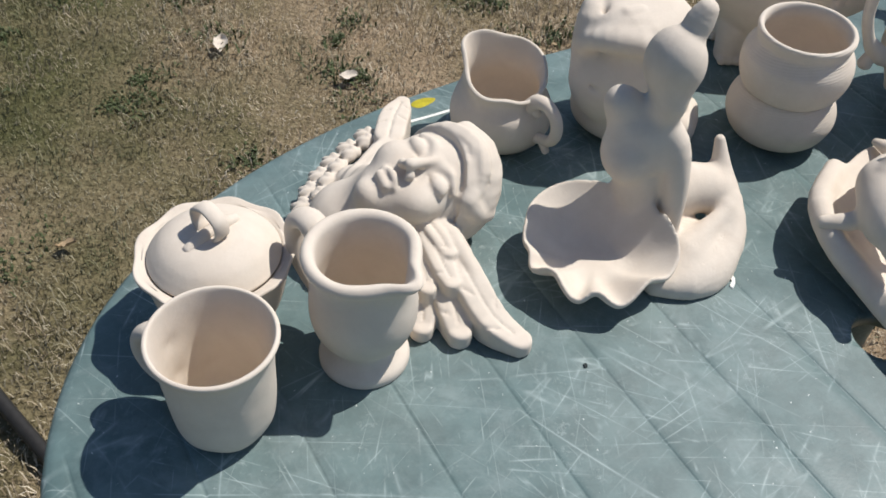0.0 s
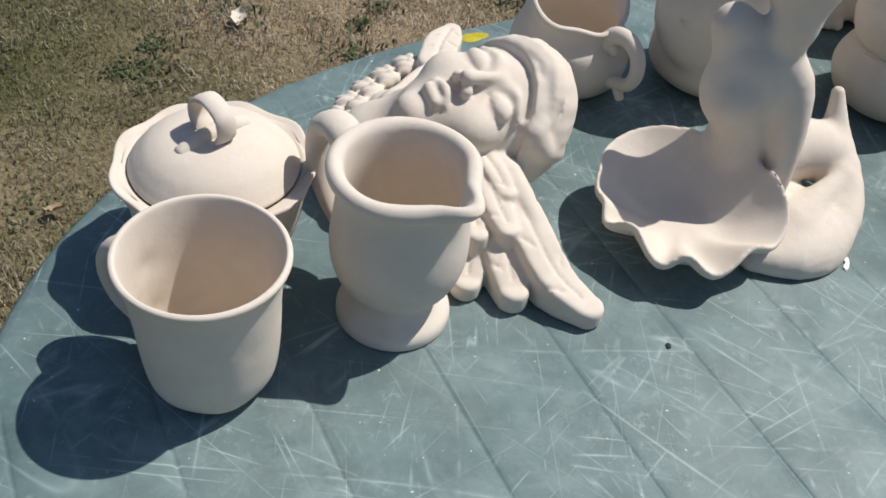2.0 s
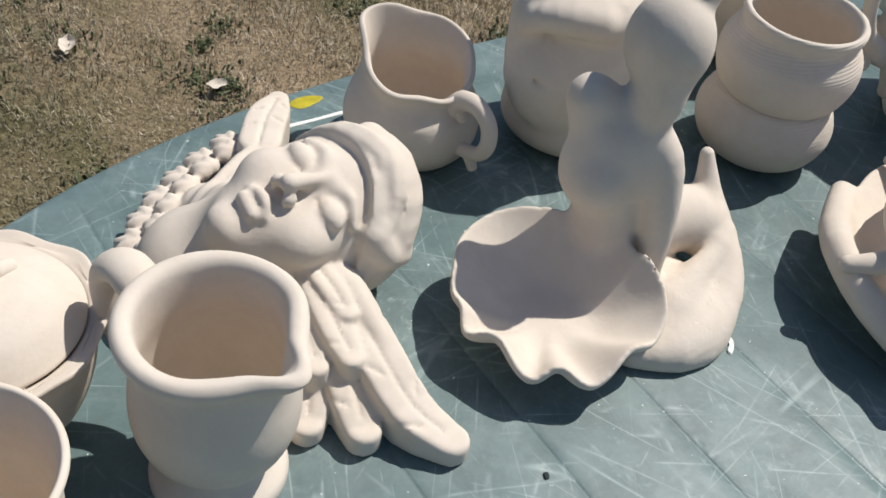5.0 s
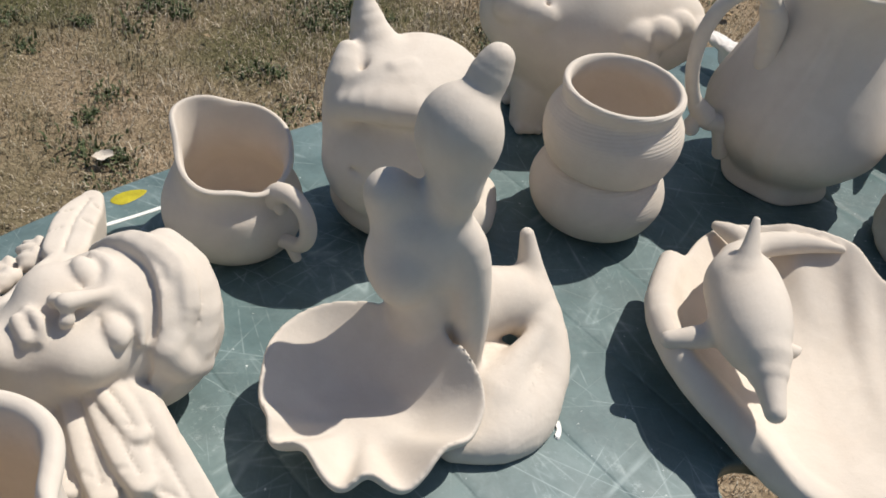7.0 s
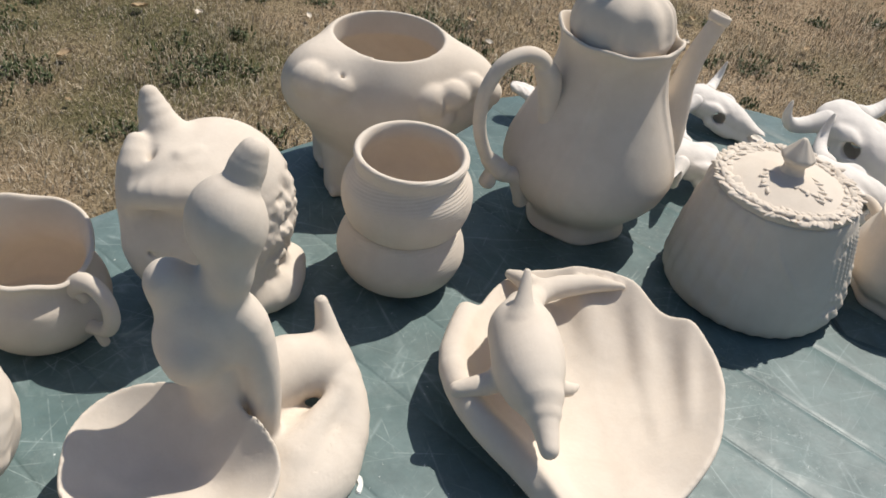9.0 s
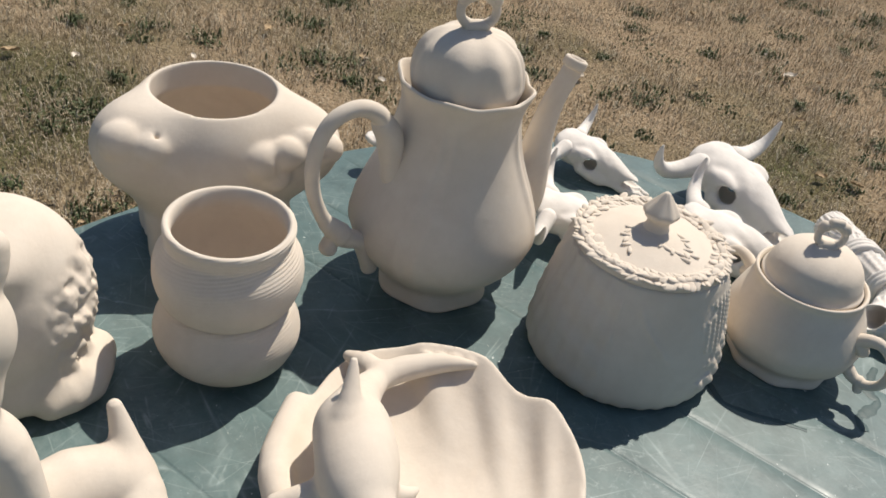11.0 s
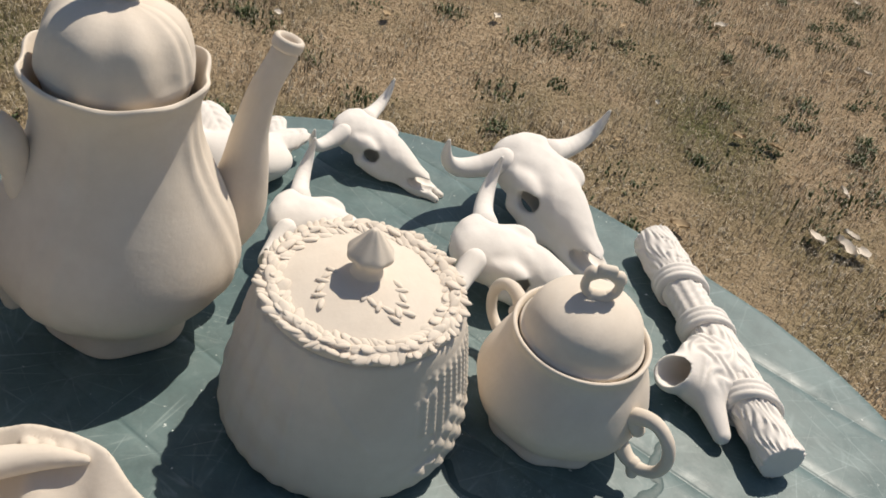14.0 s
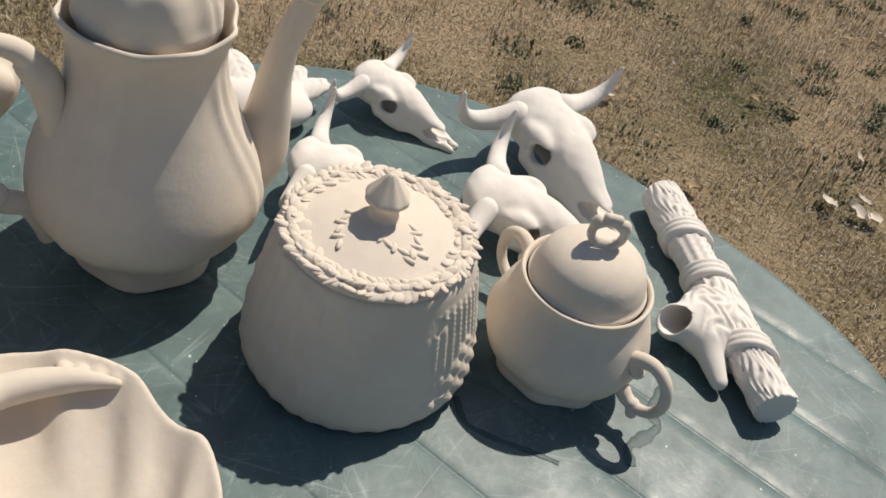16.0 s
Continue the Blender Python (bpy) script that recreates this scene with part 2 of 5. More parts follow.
# modelling by distance fields, for hand-shaped clay
def ell(P, c, r, turn=0.0, tilt=0.0):
    x, y, z = P[0] - c[0], P[1] - c[1], P[2] - c[2]
    if turn:
        s, co = math.sin(radians(turn)), math.cos(radians(turn))
        x, y = x * co + y * s, -x * s + y * co
    if tilt:
        s, co = math.sin(radians(tilt)), math.cos(radians(tilt))
        x, z = x * co + z * s, -x * s + z * co
    k0 = np.sqrt((x / r[0]) ** 2 + (y / r[1]) ** 2 + (z / r[2]) ** 2) + 1e-9
    k1 = np.sqrt((x / r[0] ** 2) ** 2 + (y / r[1] ** 2) ** 2 + (z / r[2] ** 2) ** 2) + 1e-9
    return k0 * (k0 - 1) / k1


def limb(P, a, b, ra, rb):
    a, b = np.array(a, float), np.array(b, float)
    d = b - a
    x, y, z = P[0] - a[0], P[1] - a[1], P[2] - a[2]
    h = np.clip((x * d[0] + y * d[1] + z * d[2]) / (d @ d), 0, 1)
    return np.sqrt((x - h * d[0]) ** 2 + (y - h * d[1]) ** 2 + (z - h * d[2]) ** 2) - (ra + (rb - ra) * h)


def chain(P, pts):
    """A limb along a smooth line; each point is (x, y, z, radius)."""
    pts = spline(pts, 2) if len(pts) > 2 else pts
    out = None
    for p, q in zip(pts, pts[1:]):
        d = limb(P, p[:3], q[:3], p[3], q[3])
        out = d if out is None else np.minimum(out, d)
    return out


def blend(a, b, k):
    h = np.clip(0.5 + 0.5 * (b - a) / k, 0, 1)
    return b + (a - b) * h - k * h * (1 - h)


def carve(a, b, k):
    return -blend(-a, b, k)


def ripple(P, scale, seed=0.0):
    """Cheap smooth lumps between -1 and 1."""
    x, y, z = P[0] * scale + seed, P[1] * scale + 1.7 * seed, P[2] * scale
    return (np.sin(x + 1.3 * np.sin(y * 0.9 + z)) + np.sin(y * 1.13 + 1.1 * np.sin(z * 1.2 + x * 0.7)) + np.sin(z * 0.97 + 1.2 * np.sin(x + y))) / 3


def surface(name, field, lo, hi, step, origin=(0, 0, 0)):
    """The zero surface of a distance field on a grid, by naive surface nets."""
    axes = [np.arange(a, b + step, step, dtype=np.float32) for a, b in zip(lo, hi)]
    P = np.meshgrid(*axes, indexing="ij")
    V = field(P).astype(np.float32)
    inside = V < 0
    nx, ny, nz = V.shape
    acc = np.zeros((nx - 1, ny - 1, nz - 1, 3), np.float32)
    cnt = np.zeros((nx - 1, ny - 1, nz - 1), np.float32)
    corner = [(i, j, k) for i in (0, 1) for j in (0, 1) for k in (0, 1)]
    sl = lambda o: tuple(slice(o[d], o[d] + s - 1) for d, s in enumerate((nx, ny, nz)))
    for a in corner:
        for d in range(3):
            if a[d]:
                continue
            b = tuple(a[e] + (e == d) for e in range(3))
            va, vb = V[sl(a)], V[sl(b)]
            m = (va < 0) != (vb < 0)
            t = np.where(m, va / np.where(m, va - vb, 1), 0)
            cnt += m
            for e in range(3):
                acc[..., e] += m * (a[e] + (t if e == d else 0))
    used = cnt > 0
    index = np.full(used.shape, -1, np.int64)
    index[used] = np.arange(used.sum())
    cells = np.argwhere(used)
    verts = np.array([ax[0] for ax in axes]) + (cells + acc[used] / cnt[used][:, None]) * step - np.array(origin)
    quads = []
    for d in range(3):
        e, f = (d + 1) % 3, (d + 2) % 3
        lo_s = [slice(1, -1)] * 3
        lo_s[d] = slice(0, -1)
        hi_s = list(lo_s)
        hi_s[d] = slice(1, None)
        A, B = inside[tuple(lo_s)], inside[tuple(hi_s)]
        for flip, mask in ((False, A & ~B), (True, ~A & B)):
            at = np.argwhere(mask)
            at[:, e] += 1
            at[:, f] += 1
            c = [at.copy() for _ in range(4)]
            c[0][:, e] -= 1
            c[0][:, f] -= 1
            c[1][:, f] -= 1
            c[3][:, e] -= 1
            q = np.stack([index[tuple(x.T)] for x in c], 1)
            quads.append(q[:, ::-1] if flip else q)
    return fast_mesh(name, verts, np.concatenate(quads))


def relaxed(me, rounds=2, f=0.5):
    bm = bmesh.new()
    bm.from_mesh(me)
    for _ in range(rounds):
        bmesh.ops.smooth_vert(bm, verts=bm.verts, factor=f, use_axis_x=True, use_axis_y=True, use_axis_z=True)
    bm.to_mesh(me)
    bm.free()
    me.polygons.foreach_set("use_smooth", [True] * len(me.polygons))
    return me


def sculpture(name, field, lo, hi, step, origin, material, label, category, group=""):
    """One clay piece without parts, shaped in the table's own coordinates (z from the tabletop)."""
    me = relaxed(surface(name, field, lo, hi, step, (*origin, 0)), 2, 0.4)
    me.materials.append(material)
    ob = new(name, me)
    ob.location = (*origin, TOP)
    return tagged(ob, label, category, group)


def sheet(P, h, thick, inside, rnd=0.002):
    """A bent sheet at height h, thick to either side, cut off where inside grows past nought, with a rounded edge."""
    step = float(P[0][1, 0, 0] - P[0][0, 0, 0])
    gx, gy = np.gradient(h[:, :, 0], step)
    steep = np.sqrt(1 + gx * gx + gy * gy)[:, :, None]
    a, c = np.abs(P[2] - h) / steep - thick + rnd, inside + rnd
    return np.sqrt(np.maximum(a, 0) ** 2 + np.maximum(c, 0) ** 2) + np.minimum(np.maximum(a, c), 0) - rnd


def polar(a, stops):
    """A closed smooth curve through (degrees, value), read at the angles a."""
    c = spline([(math.cos(radians(d)), math.sin(radians(d)), v) for d, v in stops], 10, True)
    t = np.arctan2(c[:, 1], c[:, 0])
    o = np.argsort(t)
    t, v = t[o], c[o, 2]
    return np.interp(a, np.r_[t[-1] - 2 * np.pi, t, t[0] + 2 * np.pi], np.r_[v[-1], v, v[0]])


def within(P, lo, hi):
    """The part of a grid that lies in a box, as slices and as a grid."""
    cut = tuple(slice(*np.searchsorted(ax, (a, b))) for ax, a, b in zip((P[0][:, 0, 0], P[1][0, :, 0], P[2][0, 0, :]), lo, hi))
    return cut, [p[cut] for p in P]


def feather(P, line, half, slashes=3, tip=0.35, arch=3.2):
    """A feather resting on the table along a bent line of (x, y, height), with a quill groove and slashes near its tip."""
    x, y, z = P[0][:, :, :1], P[1][:, :, :1], P[2]
    c = spline(line, 3)
    best, T, N, top = None, 0, 0, 0
    n = len(c) - 1
    for i in range(n):
        d = c[i + 1, :2] - c[i, :2]
        h = np.clip(((x - c[i, 0]) * d[0] + (y - c[i, 1]) * d[1]) / (d @ d), 0, 1)
        ex, ey = x - c[i, 0] - h * d[0], y - c[i, 1] - h * d[1]
        r = np.hypot(ex, ey)
        side = (d[0] * ey - d[1] * ex) / np.hypot(*d)
        if best is None:
            best, T, N, top = r, (i + h) / n, side, c[i, 2] + h * (c[i + 1, 2] - c[i, 2])
        else:
            m = r < best
            best, T, N, top = np.where(m, r, best), np.where(m, (i + h) / n, T), np.where(m, side, N), np.where(m, c[i, 2] + h * (c[i + 1, 2] - c[i, 2]), top)
    w = half * (1 - tip * np.clip((T - 0.5) / 0.5, 0, 1) ** 2)
    cut = 0.0017 * bell(N, 0.0010) * (T < 0.94)
    for k in range(slashes):
        t0 = 0.86 - 0.17 * k
        sgn = 1 if k % 2 else -1
        cut = cut + 0.0017 * bell((T - t0) * 0.06 + 0.8 * np.abs(N), 0.0010) * (N * sgn > half * 0.30)
    crown = top - arch * best * best - cut
    e = np.maximum(z - crown, best - w)
    return np.where((z - crown > -0.0025) & (best - w > -0.0025), np.hypot(np.maximum(z - crown + 0.0025, 0), np.maximum(best - w + 0.0025, 0)) - 0.0025, e) * 0.8


def bell(x, w):
    return np.exp(-(x / w) ** 2)


def around(t, t0):
    return (t - t0 + np.pi) % (2 * np.pi) - np.pi


# ---- ground ----
rng = np.random.default_rng(7)


def lawn():
    bm = bmesh.new()
    bmesh.ops.create_grid(bm, x_segments=60, y_segments=60, size=30)
    for v in bm.verts:
        v.co.z = -0.004 + 0.006 * noise.noise(v.co * 0.8)
    me = bpy.data.meshes.new("ground")
    bm.to_mesh(me)
    bm.free()
    me.materials.append(SOIL)
    ob = new("ground", me)
    ob.location = (1, 2, 0)
    return tagged(ob, "dry brown summer lawn soil with patches of green", "ground", kind="structure")


lawn()


def blades(name, n, x0, x1, y0, y1, tall, wide, material, label, clump=None):
    """Many bent grass blades, each of three triangles."""
    if clump is None:
        x, y = rng.uniform(x0, x1, n), rng.uniform(y0, y1, n)
    else:
        c = rng.uniform((x0, y0), (x1, y1), (clump, 2))
        pick = rng.integers(0, clump, n)
        spread = rng.uniform(0.010, 0.044, clump)[pick]
        x, y = c[pick, 0] + rng.normal(0, 1, n) * spread, c[pick, 1] + rng.normal(0, 1, n) * spread
    a, lean = rng.uniform(0, 2 * np.pi, n), rng.uniform(0.15, 1.0, n)
    h, w = tall * rng.uniform(0.35, 1.0, n) ** 1.3, wide * rng.uniform(0.5, 1.2, n)
    h *= 0.75 + 0.45 * np.sin(x * 9 + 2 * np.sin(y * 7)) * np.sin(y * 8 + 1.7 * np.sin(x * 6))
    d = np.stack([np.cos(a), np.sin(a), 0 * a], 1)
    s = np.stack([-np.sin(a), np.cos(a), 0 * a], 1) * w[:, None] / 2
    base = np.stack([x, y, np.full(n, -0.003)], 1)
    mid = base + d * (h * lean * 0.45)[:, None]
    mid[:, 2] += h * (1 - 0.35 * lean) * 0.7
    tip = base + d * (h * lean * 1.15)[:, None]
    tip[:, 2] += h * (1 - 0.7 * lean)
    v = np.stack([base - s, base + s, mid + s * 0.8, mid - s * 0.8, tip], 1).reshape(-1, 3)
    o = np.arange(n)[:, None] * 5
    q, t = o + np.array([0, 1, 2, 3]), o + np.array([3, 2, 4])
    me = fast_mesh(name, v, q, t, smooth=False)
    me.materials.append(material)
    return tagged(new(name, me), label, "grass", kind="stuff")


blades("dry_grass", 340000, -1.7, 4.4, 0.45, 3.6, 0.036, 0.0022, STRAW, "short dry straw-coloured grass blades on the lawn")
blades("green_weeds", 22000, -1.5, 4.2, 0.9, 3.5, 0.038, 0.0060, WEED, "low dark green weeds scattered over the dry lawn", 300)

# ---- table ----
TC, TA, SEMI, ROUND = Vector((0.3237, 0.3824)), 0.4623, (0.5745, 0.3935), 2.58
GROOVE = radians(29.0)                      # the way across the grooves


def rim_value(x, y):
    return np.abs(x / SEMI[0]) ** ROUND + np.abs(y / SEMI[1]) ** ROUND - 1


def tabletop_mesh():
    """The top: moulded boards with sunken joints between them, a rolled edge and a skirt."""
    ux, uy = math.cos(GROOVE), math.sin(GROOVE)
    rel = GROOVE - TA
    # in the ellipse's frame, a line u = const runs along (-sin rel, cos rel)
    n_u = np.array([math.cos(rel), math.sin(rel)])
    n_v = np.array([-math.sin(rel), math.cos(rel)])
    w = np.linspace(0, 2 * np.pi, 4000)
    outline = np.stack([SEMI[0] * np.sign(np.cos(w)) * np.abs(np.cos(w)) ** (2 / ROUND), SEMI[1] * np.sign(np.sin(w)) * np.abs(np.sin(w)) ** (2 / ROUND)], 1)
    u_max = (outline @ n_u).max()
    u0 = TC.x * ux + TC.y * uy
    us = list(np.linspace(-u_max * 0.9995, u_max * 0.9995, 120))
    cols = [(u, 0.0) for u in us]
    g = 0.055
    while g > u0 - u_max:
        g -= 0.0663
    while g < u0 + u_max:
        u = g - u0
        if abs(u) < u_max - 0.004:
            cols = [c for c in cols if abs(c[0] - u) > 0.004]
            cols += [(u - 0.0019, 0.0), (u - 0.0010, -0.0003), (u, -0.0007), (u + 0.0010, -0.0003), (u + 0.0019, 0.0)]
        g += 0.0663
    cols.sort()
    nv = 61
    grid = []
    for u, dz in cols:
        p = n_u * u
        ts = np.linspace(-0.7, 0.7, 2801)
        val = rim_value(p[0] + n_v[0] * ts, p[1] + n_v[1] * ts)
        ok = np.nonzero(val < 0)[0]
        if len(ok) < 2:
            lo = hi = ts[np.argmin(val)]
        else:
            i0, i1 = ok[0], ok[-1]
            lo = ts[i0] - 0.0005 * val[i0] / (val[i0] - val[i0 - 1])
            hi = ts[i1] + 0.0005 * val[i1] / (val[i1] - val[i1 + 1])
        for t in np.linspace(0, 1, nv):
            e = p + n_v * (lo + (hi - lo) * t)
            edge = min(t, 1 - t) * (hi - lo)
            fade = min(1.0, edge / 0.02) if u_max - abs(u) > 0.02 else 0.0
            grid.append((e[0], e[1], dz * (1 if fade > 0.9 else 0)))
    grid = np.array(grid)
    m = len(cols)
    faces = [(i * nv + j, (i + 1) * nv + j, (i + 1) * nv + j + 1, i * nv + j + 1) for i in range(m - 1) for j in range(nv - 1)]
    loop = [i * nv for i in range(m)] + [(m - 1) * nv + j for j in range(1, nv)] + [i * nv + nv - 1 for i in range(m - 2, -1, -1)] + [j for j in range(nv - 2, 0, -1)]
    verts = [tuple(v) for v in grid]
    prev = loop
    ring0 = grid[loop]
    nrm = np.sign(ring0[:, :2]) * np.abs(ring0[:, :2] / np.array(SEMI)) ** (ROUND - 1) / np.array(SEMI)
    nrm /= np.linalg.norm(nrm, axis=1)[:, None]
    for grow, z in ((0.0035, -0.0006), (0.0065, -0.0028), (0.008, -0.007), (0.0085, -0.018), (0.0085, -0.032), (0.004, -0.032), (0.0035, -0.012)):
        start = len(verts)
        verts += [(r[0] + q[0] * grow, r[1] + q[1] * grow, z) for r, q in zip(ring0, nrm)]
        cur = list(range(start, start + len(loop)))
        for k in range(len(loop)):
            k2 = (k + 1) % len(loop)
            faces.append((prev[k], cur[k], cur[k2], prev[k2]))
        prev = cur
    start = len(verts)
    verts += [(v[0], v[1], -0.012) for v in grid]
    inner = [start + i for i in loop]
    for k in range(len(loop)):
        k2 = (k + 1) % len(loop)
        faces.append((prev[k], inner[k], inner[k2], prev[k2]))
    faces += [tuple(start + x for x in (i * nv + j, i * nv + j + 1, (i + 1) * nv + j + 1, (i + 1) * nv + j)) for i in range(m - 1) for j in range(nv - 1)]
    me = mesh_of("tabletop", verts, faces)
    bm = bmesh.new()
    bm.from_mesh(me)
    bmesh.ops.remove_doubles(bm, verts=bm.verts, dist=1e-5)
    bmesh.ops.recalc_face_normals(bm, faces=bm.faces)
    # the hole for a parasol, in the middle
    hole = Vector((0.302 - TC.x, 0.375 - TC.y))
    hx = hole.x * math.cos(TA) + hole.y * math.sin(TA)
    hy = -hole.x * math.sin(TA) + hole.y * math.cos(TA)
    bm.to_mesh(me)
    bm.free()
    return me, (hx, hy)


def table():
    t = thing("garden_table", TC.x, TC.y, 0.0, math.degrees(TA), "weathered green oval plastic garden table with scratched top", "table")
    me, (hx, hy) = tabletop_mesh()
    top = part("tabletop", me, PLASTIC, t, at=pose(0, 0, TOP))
    drill = lathe("parasol_hole", [(0.0, -0.05), (0.021, -0.05), (0.021, 0.02), (0.0, 0.02)], 40, 1)
    cut = new("parasol_hole", drill)
    cut.parent = t
    cut.matrix_basis = pose(hx, hy, TOP)
    mod = top.modifiers.new("hole", "BOOLEAN")
    mod.operation, mod.object, mod.solver = "DIFFERENCE", cut, "EXACT"
    bpy.context.view_layer.update()
    done = bpy.data.meshes.new_from_object(top.evaluated_get(bpy.context.evaluated_depsgraph_get()))
    top.modifiers.clear()
    top.data = done
    bpy.data.objects.remove(cut)
    for a in (40, 140, 220, 320):
        x, y = 0.62 * SEMI[0] * math.cos(radians(a)), 0.72 * SEMI[1] * math.sin(radians(a))
        part("leg", tube("leg", [(x, y, TOP - 0.045), (x * 1.1, y * 1.1, 0.4), (x * 1.25, y * 1.25, 0.0)], [0.03, 0.025, 0.018], 14, 5), PLASTIC, t)
    return t


table()

# ---- turned ware ----


def mug():
    t = thing("mug", -0.1405, 0.2905, label="plain unglazed cream clay mug with a small side handle", category="mug")
    prof = [(0, 0.002), (0.016, 0.001), (0.0215, 0.0005), (0.0262, 0.004), (0.0305, 0.014), (0.0325, 0.032), (0.0335, 0.056), (0.0348, 0.0715), (0.0374, 0.0782),
            (0.0386, 0.0815), (0.0378, 0.0832), (0.0358, 0.0830), (0.0344, 0.078), (0.0328, 0.068), (0.0312, 0.050), (0.0300, 0.028), (0.0275, 0.012), (0.020, 0.0065), (0, 0.006)]

    def dents(T, S, R, Z):
        inner = S > 0.62
        a = radians(157)
        for z, w in ((0.058, 0.005), (0.030, 0.005)):
            R = R + inner * 0.0012 * bell(around(T, a) * 0.03, 0.006) * bell(Z - z, w)
        facet = 0.0004 * np.cos(6 * T + 0.5) * (Z < 0.05)
        return R + facet * (R > 0.01), Z
    part("body", lathe("mug_body", prof, mod=dents), BISQUE, t)
    d = np.array([math.cos(radians(157)), math.sin(radians(157)), 0])
    pts = [d * r + np.array([0, 0, z]) for r, z in ((0.0375, 0.062), (0.044, 0.064), (0.0525, 0.057), (0.055, 0.045), (0.050, 0.031), (0.042, 0.0245), (0.0365, 0.025))]
    part("handle", tube("mug_handle", pts, [0.006, 0.0055, 0.005, 0.005, 0.005, 0.005, 0.0055], 14, 7, 1.3), BISQUE, t)


def tureen():
    t = thing("lidded_sugar_bowl", -0.1555, 0.377, label="round cream clay bowl with a domed lid and loop handle", category="bowl")
    bowl = [(0, 0.002), (0.024, 0.0005), (0.029, 0.003), (0.037, 0.014), (0.043, 0.032), (0.0462, 0.050), (0.0492, 0.0575), (0.0512, 0.0605), (0.0504, 0.0622), (0.0470, 0.0612), (0.0432, 0.0598), (0.0418, 0.0560),
            (0.042, 0.044), (0.037, 0.028), (0.028, 0.012), (0, 0.008)]
    wav = lambda T, S, R, Z: (R + 0.0011 * np.sin(9 * T) * (R > 0.046), Z + 0.0008 * np.sin(9 * T + 1) * (R > 0.046))
    part("bowl", lathe("tureen_bowl", bowl, mod=wav), BISQUE, t)
    lid = [(0, 0.069), (0.02, 0.0665), (0.035, 0.060), (0.0405, 0.0595), (0.0424, 0.0602), (0.0427, 0.0618), (0.0412, 0.0640), (0.0382, 0.0678), (0.0325, 0.0732), (0.0242, 0.0772), (0.0130, 0.0792), (0, 0.0798)]
    l = part("lid", lathe("tureen_lid", lid), BISQUE, t)
    bar = tube("lid_bar", [(-0.0185, 0, 0.0735), (-0.008, 0, 0.0765), (0.008, 0, 0.0772), (0.0185, 0, 0.0745)], [0.0042, 0.0045, 0.0045, 0.0042], 14, 5, 1.0)
    # a strap bent into a loop across the bar
    part("loop_handle", joined("tureen_loop", [bar, strap()]), BISQUE, l, at=pose(0, 0, 0.0025, 0, 0, 49))


def strap():
    """A flat band bent into an upright loop in the plane x = 0."""
    c = spline([(-0.0075, 0.0765), (-0.0115, 0.083), (-0.0100, 0.0920), (0, 0.0968), (0.0100, 0.0920), (0.0115, 0.083), (0.0075, 0.0765)], 8)
    d = np.gradient(c, axis=0)
    d /= np.linalg.norm(d, axis=1)[:, None]
    nrm = np.stack([d[:, 1], -d[:, 0]], 1)
    sec = [(0.0055, 0.0), (0.0048, 0.0014), (0.0, 0.0018), (-0.0048, 0.0014), (-0.0055, 0.0), (-0.0048, -0.0014), (0.0, -0.0018), (0.0048, -0.0014)]
    v = [(sx, p[0] + n[0] * sn, p[1] + n[1] * sn) for p, n in zip(c, nrm) for sx, sn in sec]
    k = len(sec)
    f = [(i * k + j, i * k + (j + 1) % k, (i + 1) * k + (j + 1) % k, (i + 1) * k + j) for i in range(len(c) - 1) for j in range(k)]
    return mesh_of("strap", v, f)


def jug():
    t = thing("pitcher", -0.0585, 0.346, label="footed cream clay pitcher with a pinched pouring lip", category="pitcher")
    prof = [(0, 0.004), (0.020, 0.002), (0.0285, 0.0004), (0.0300, 0.003), (0.0288, 0.0075), (0.0235, 0.0125), (0.0212, 0.0175), (0.0235, 0.0225), (0.0300, 0.0310), (0.0338, 0.0430), (0.0345, 0.0550),
            (0.0330, 0.0700), (0.0322, 0.0820), (0.0335, 0.0895), (0.0366, 0.0935), (0.0372, 0.0975), (0.0345, 0.1002), (0.0305, 0.0992), (0.0284, 0.0940), (0.0280, 0.0800), (0.0305, 0.0600), (0.0300, 0.0420), (0.0240, 0.0280), (0, 0.0250)]

    def lip(T, S, R, Z):
        d = around(T, radians(-43))
        up = np.clip((Z - 0.072) / 0.026, 0, 1) ** 1.6
        R = R + up * (0.0105 * bell(d, 0.26) - 0.0018 * bell(np.abs(d) - 0.75, 0.35))
        Z = Z + up * (0.0035 * bell(d, 0.4))
        return R, Z
    part("body", lathe("pitcher_body", prof, mod=lip), BISQUE, t)
    d = np.array([math.cos(radians(140)), math.sin(radians(140)), 0])
    pts = [d * r + np.array([0, 0, z]) for r, z in ((0.0385, 0.090), (0.047, 0.094), (0.0565, 0.088), (0.0600, 0.074), (0.0560, 0.056), (0.045, 0.040), (0.0365, 0.036))]
    part("handle", tube("pitcher_handle", pts, [0.007, 0.0065, 0.006, 0.0055, 0.0055, 0.005, 0.005], 16, 7, 1.4), BISQUE, t)


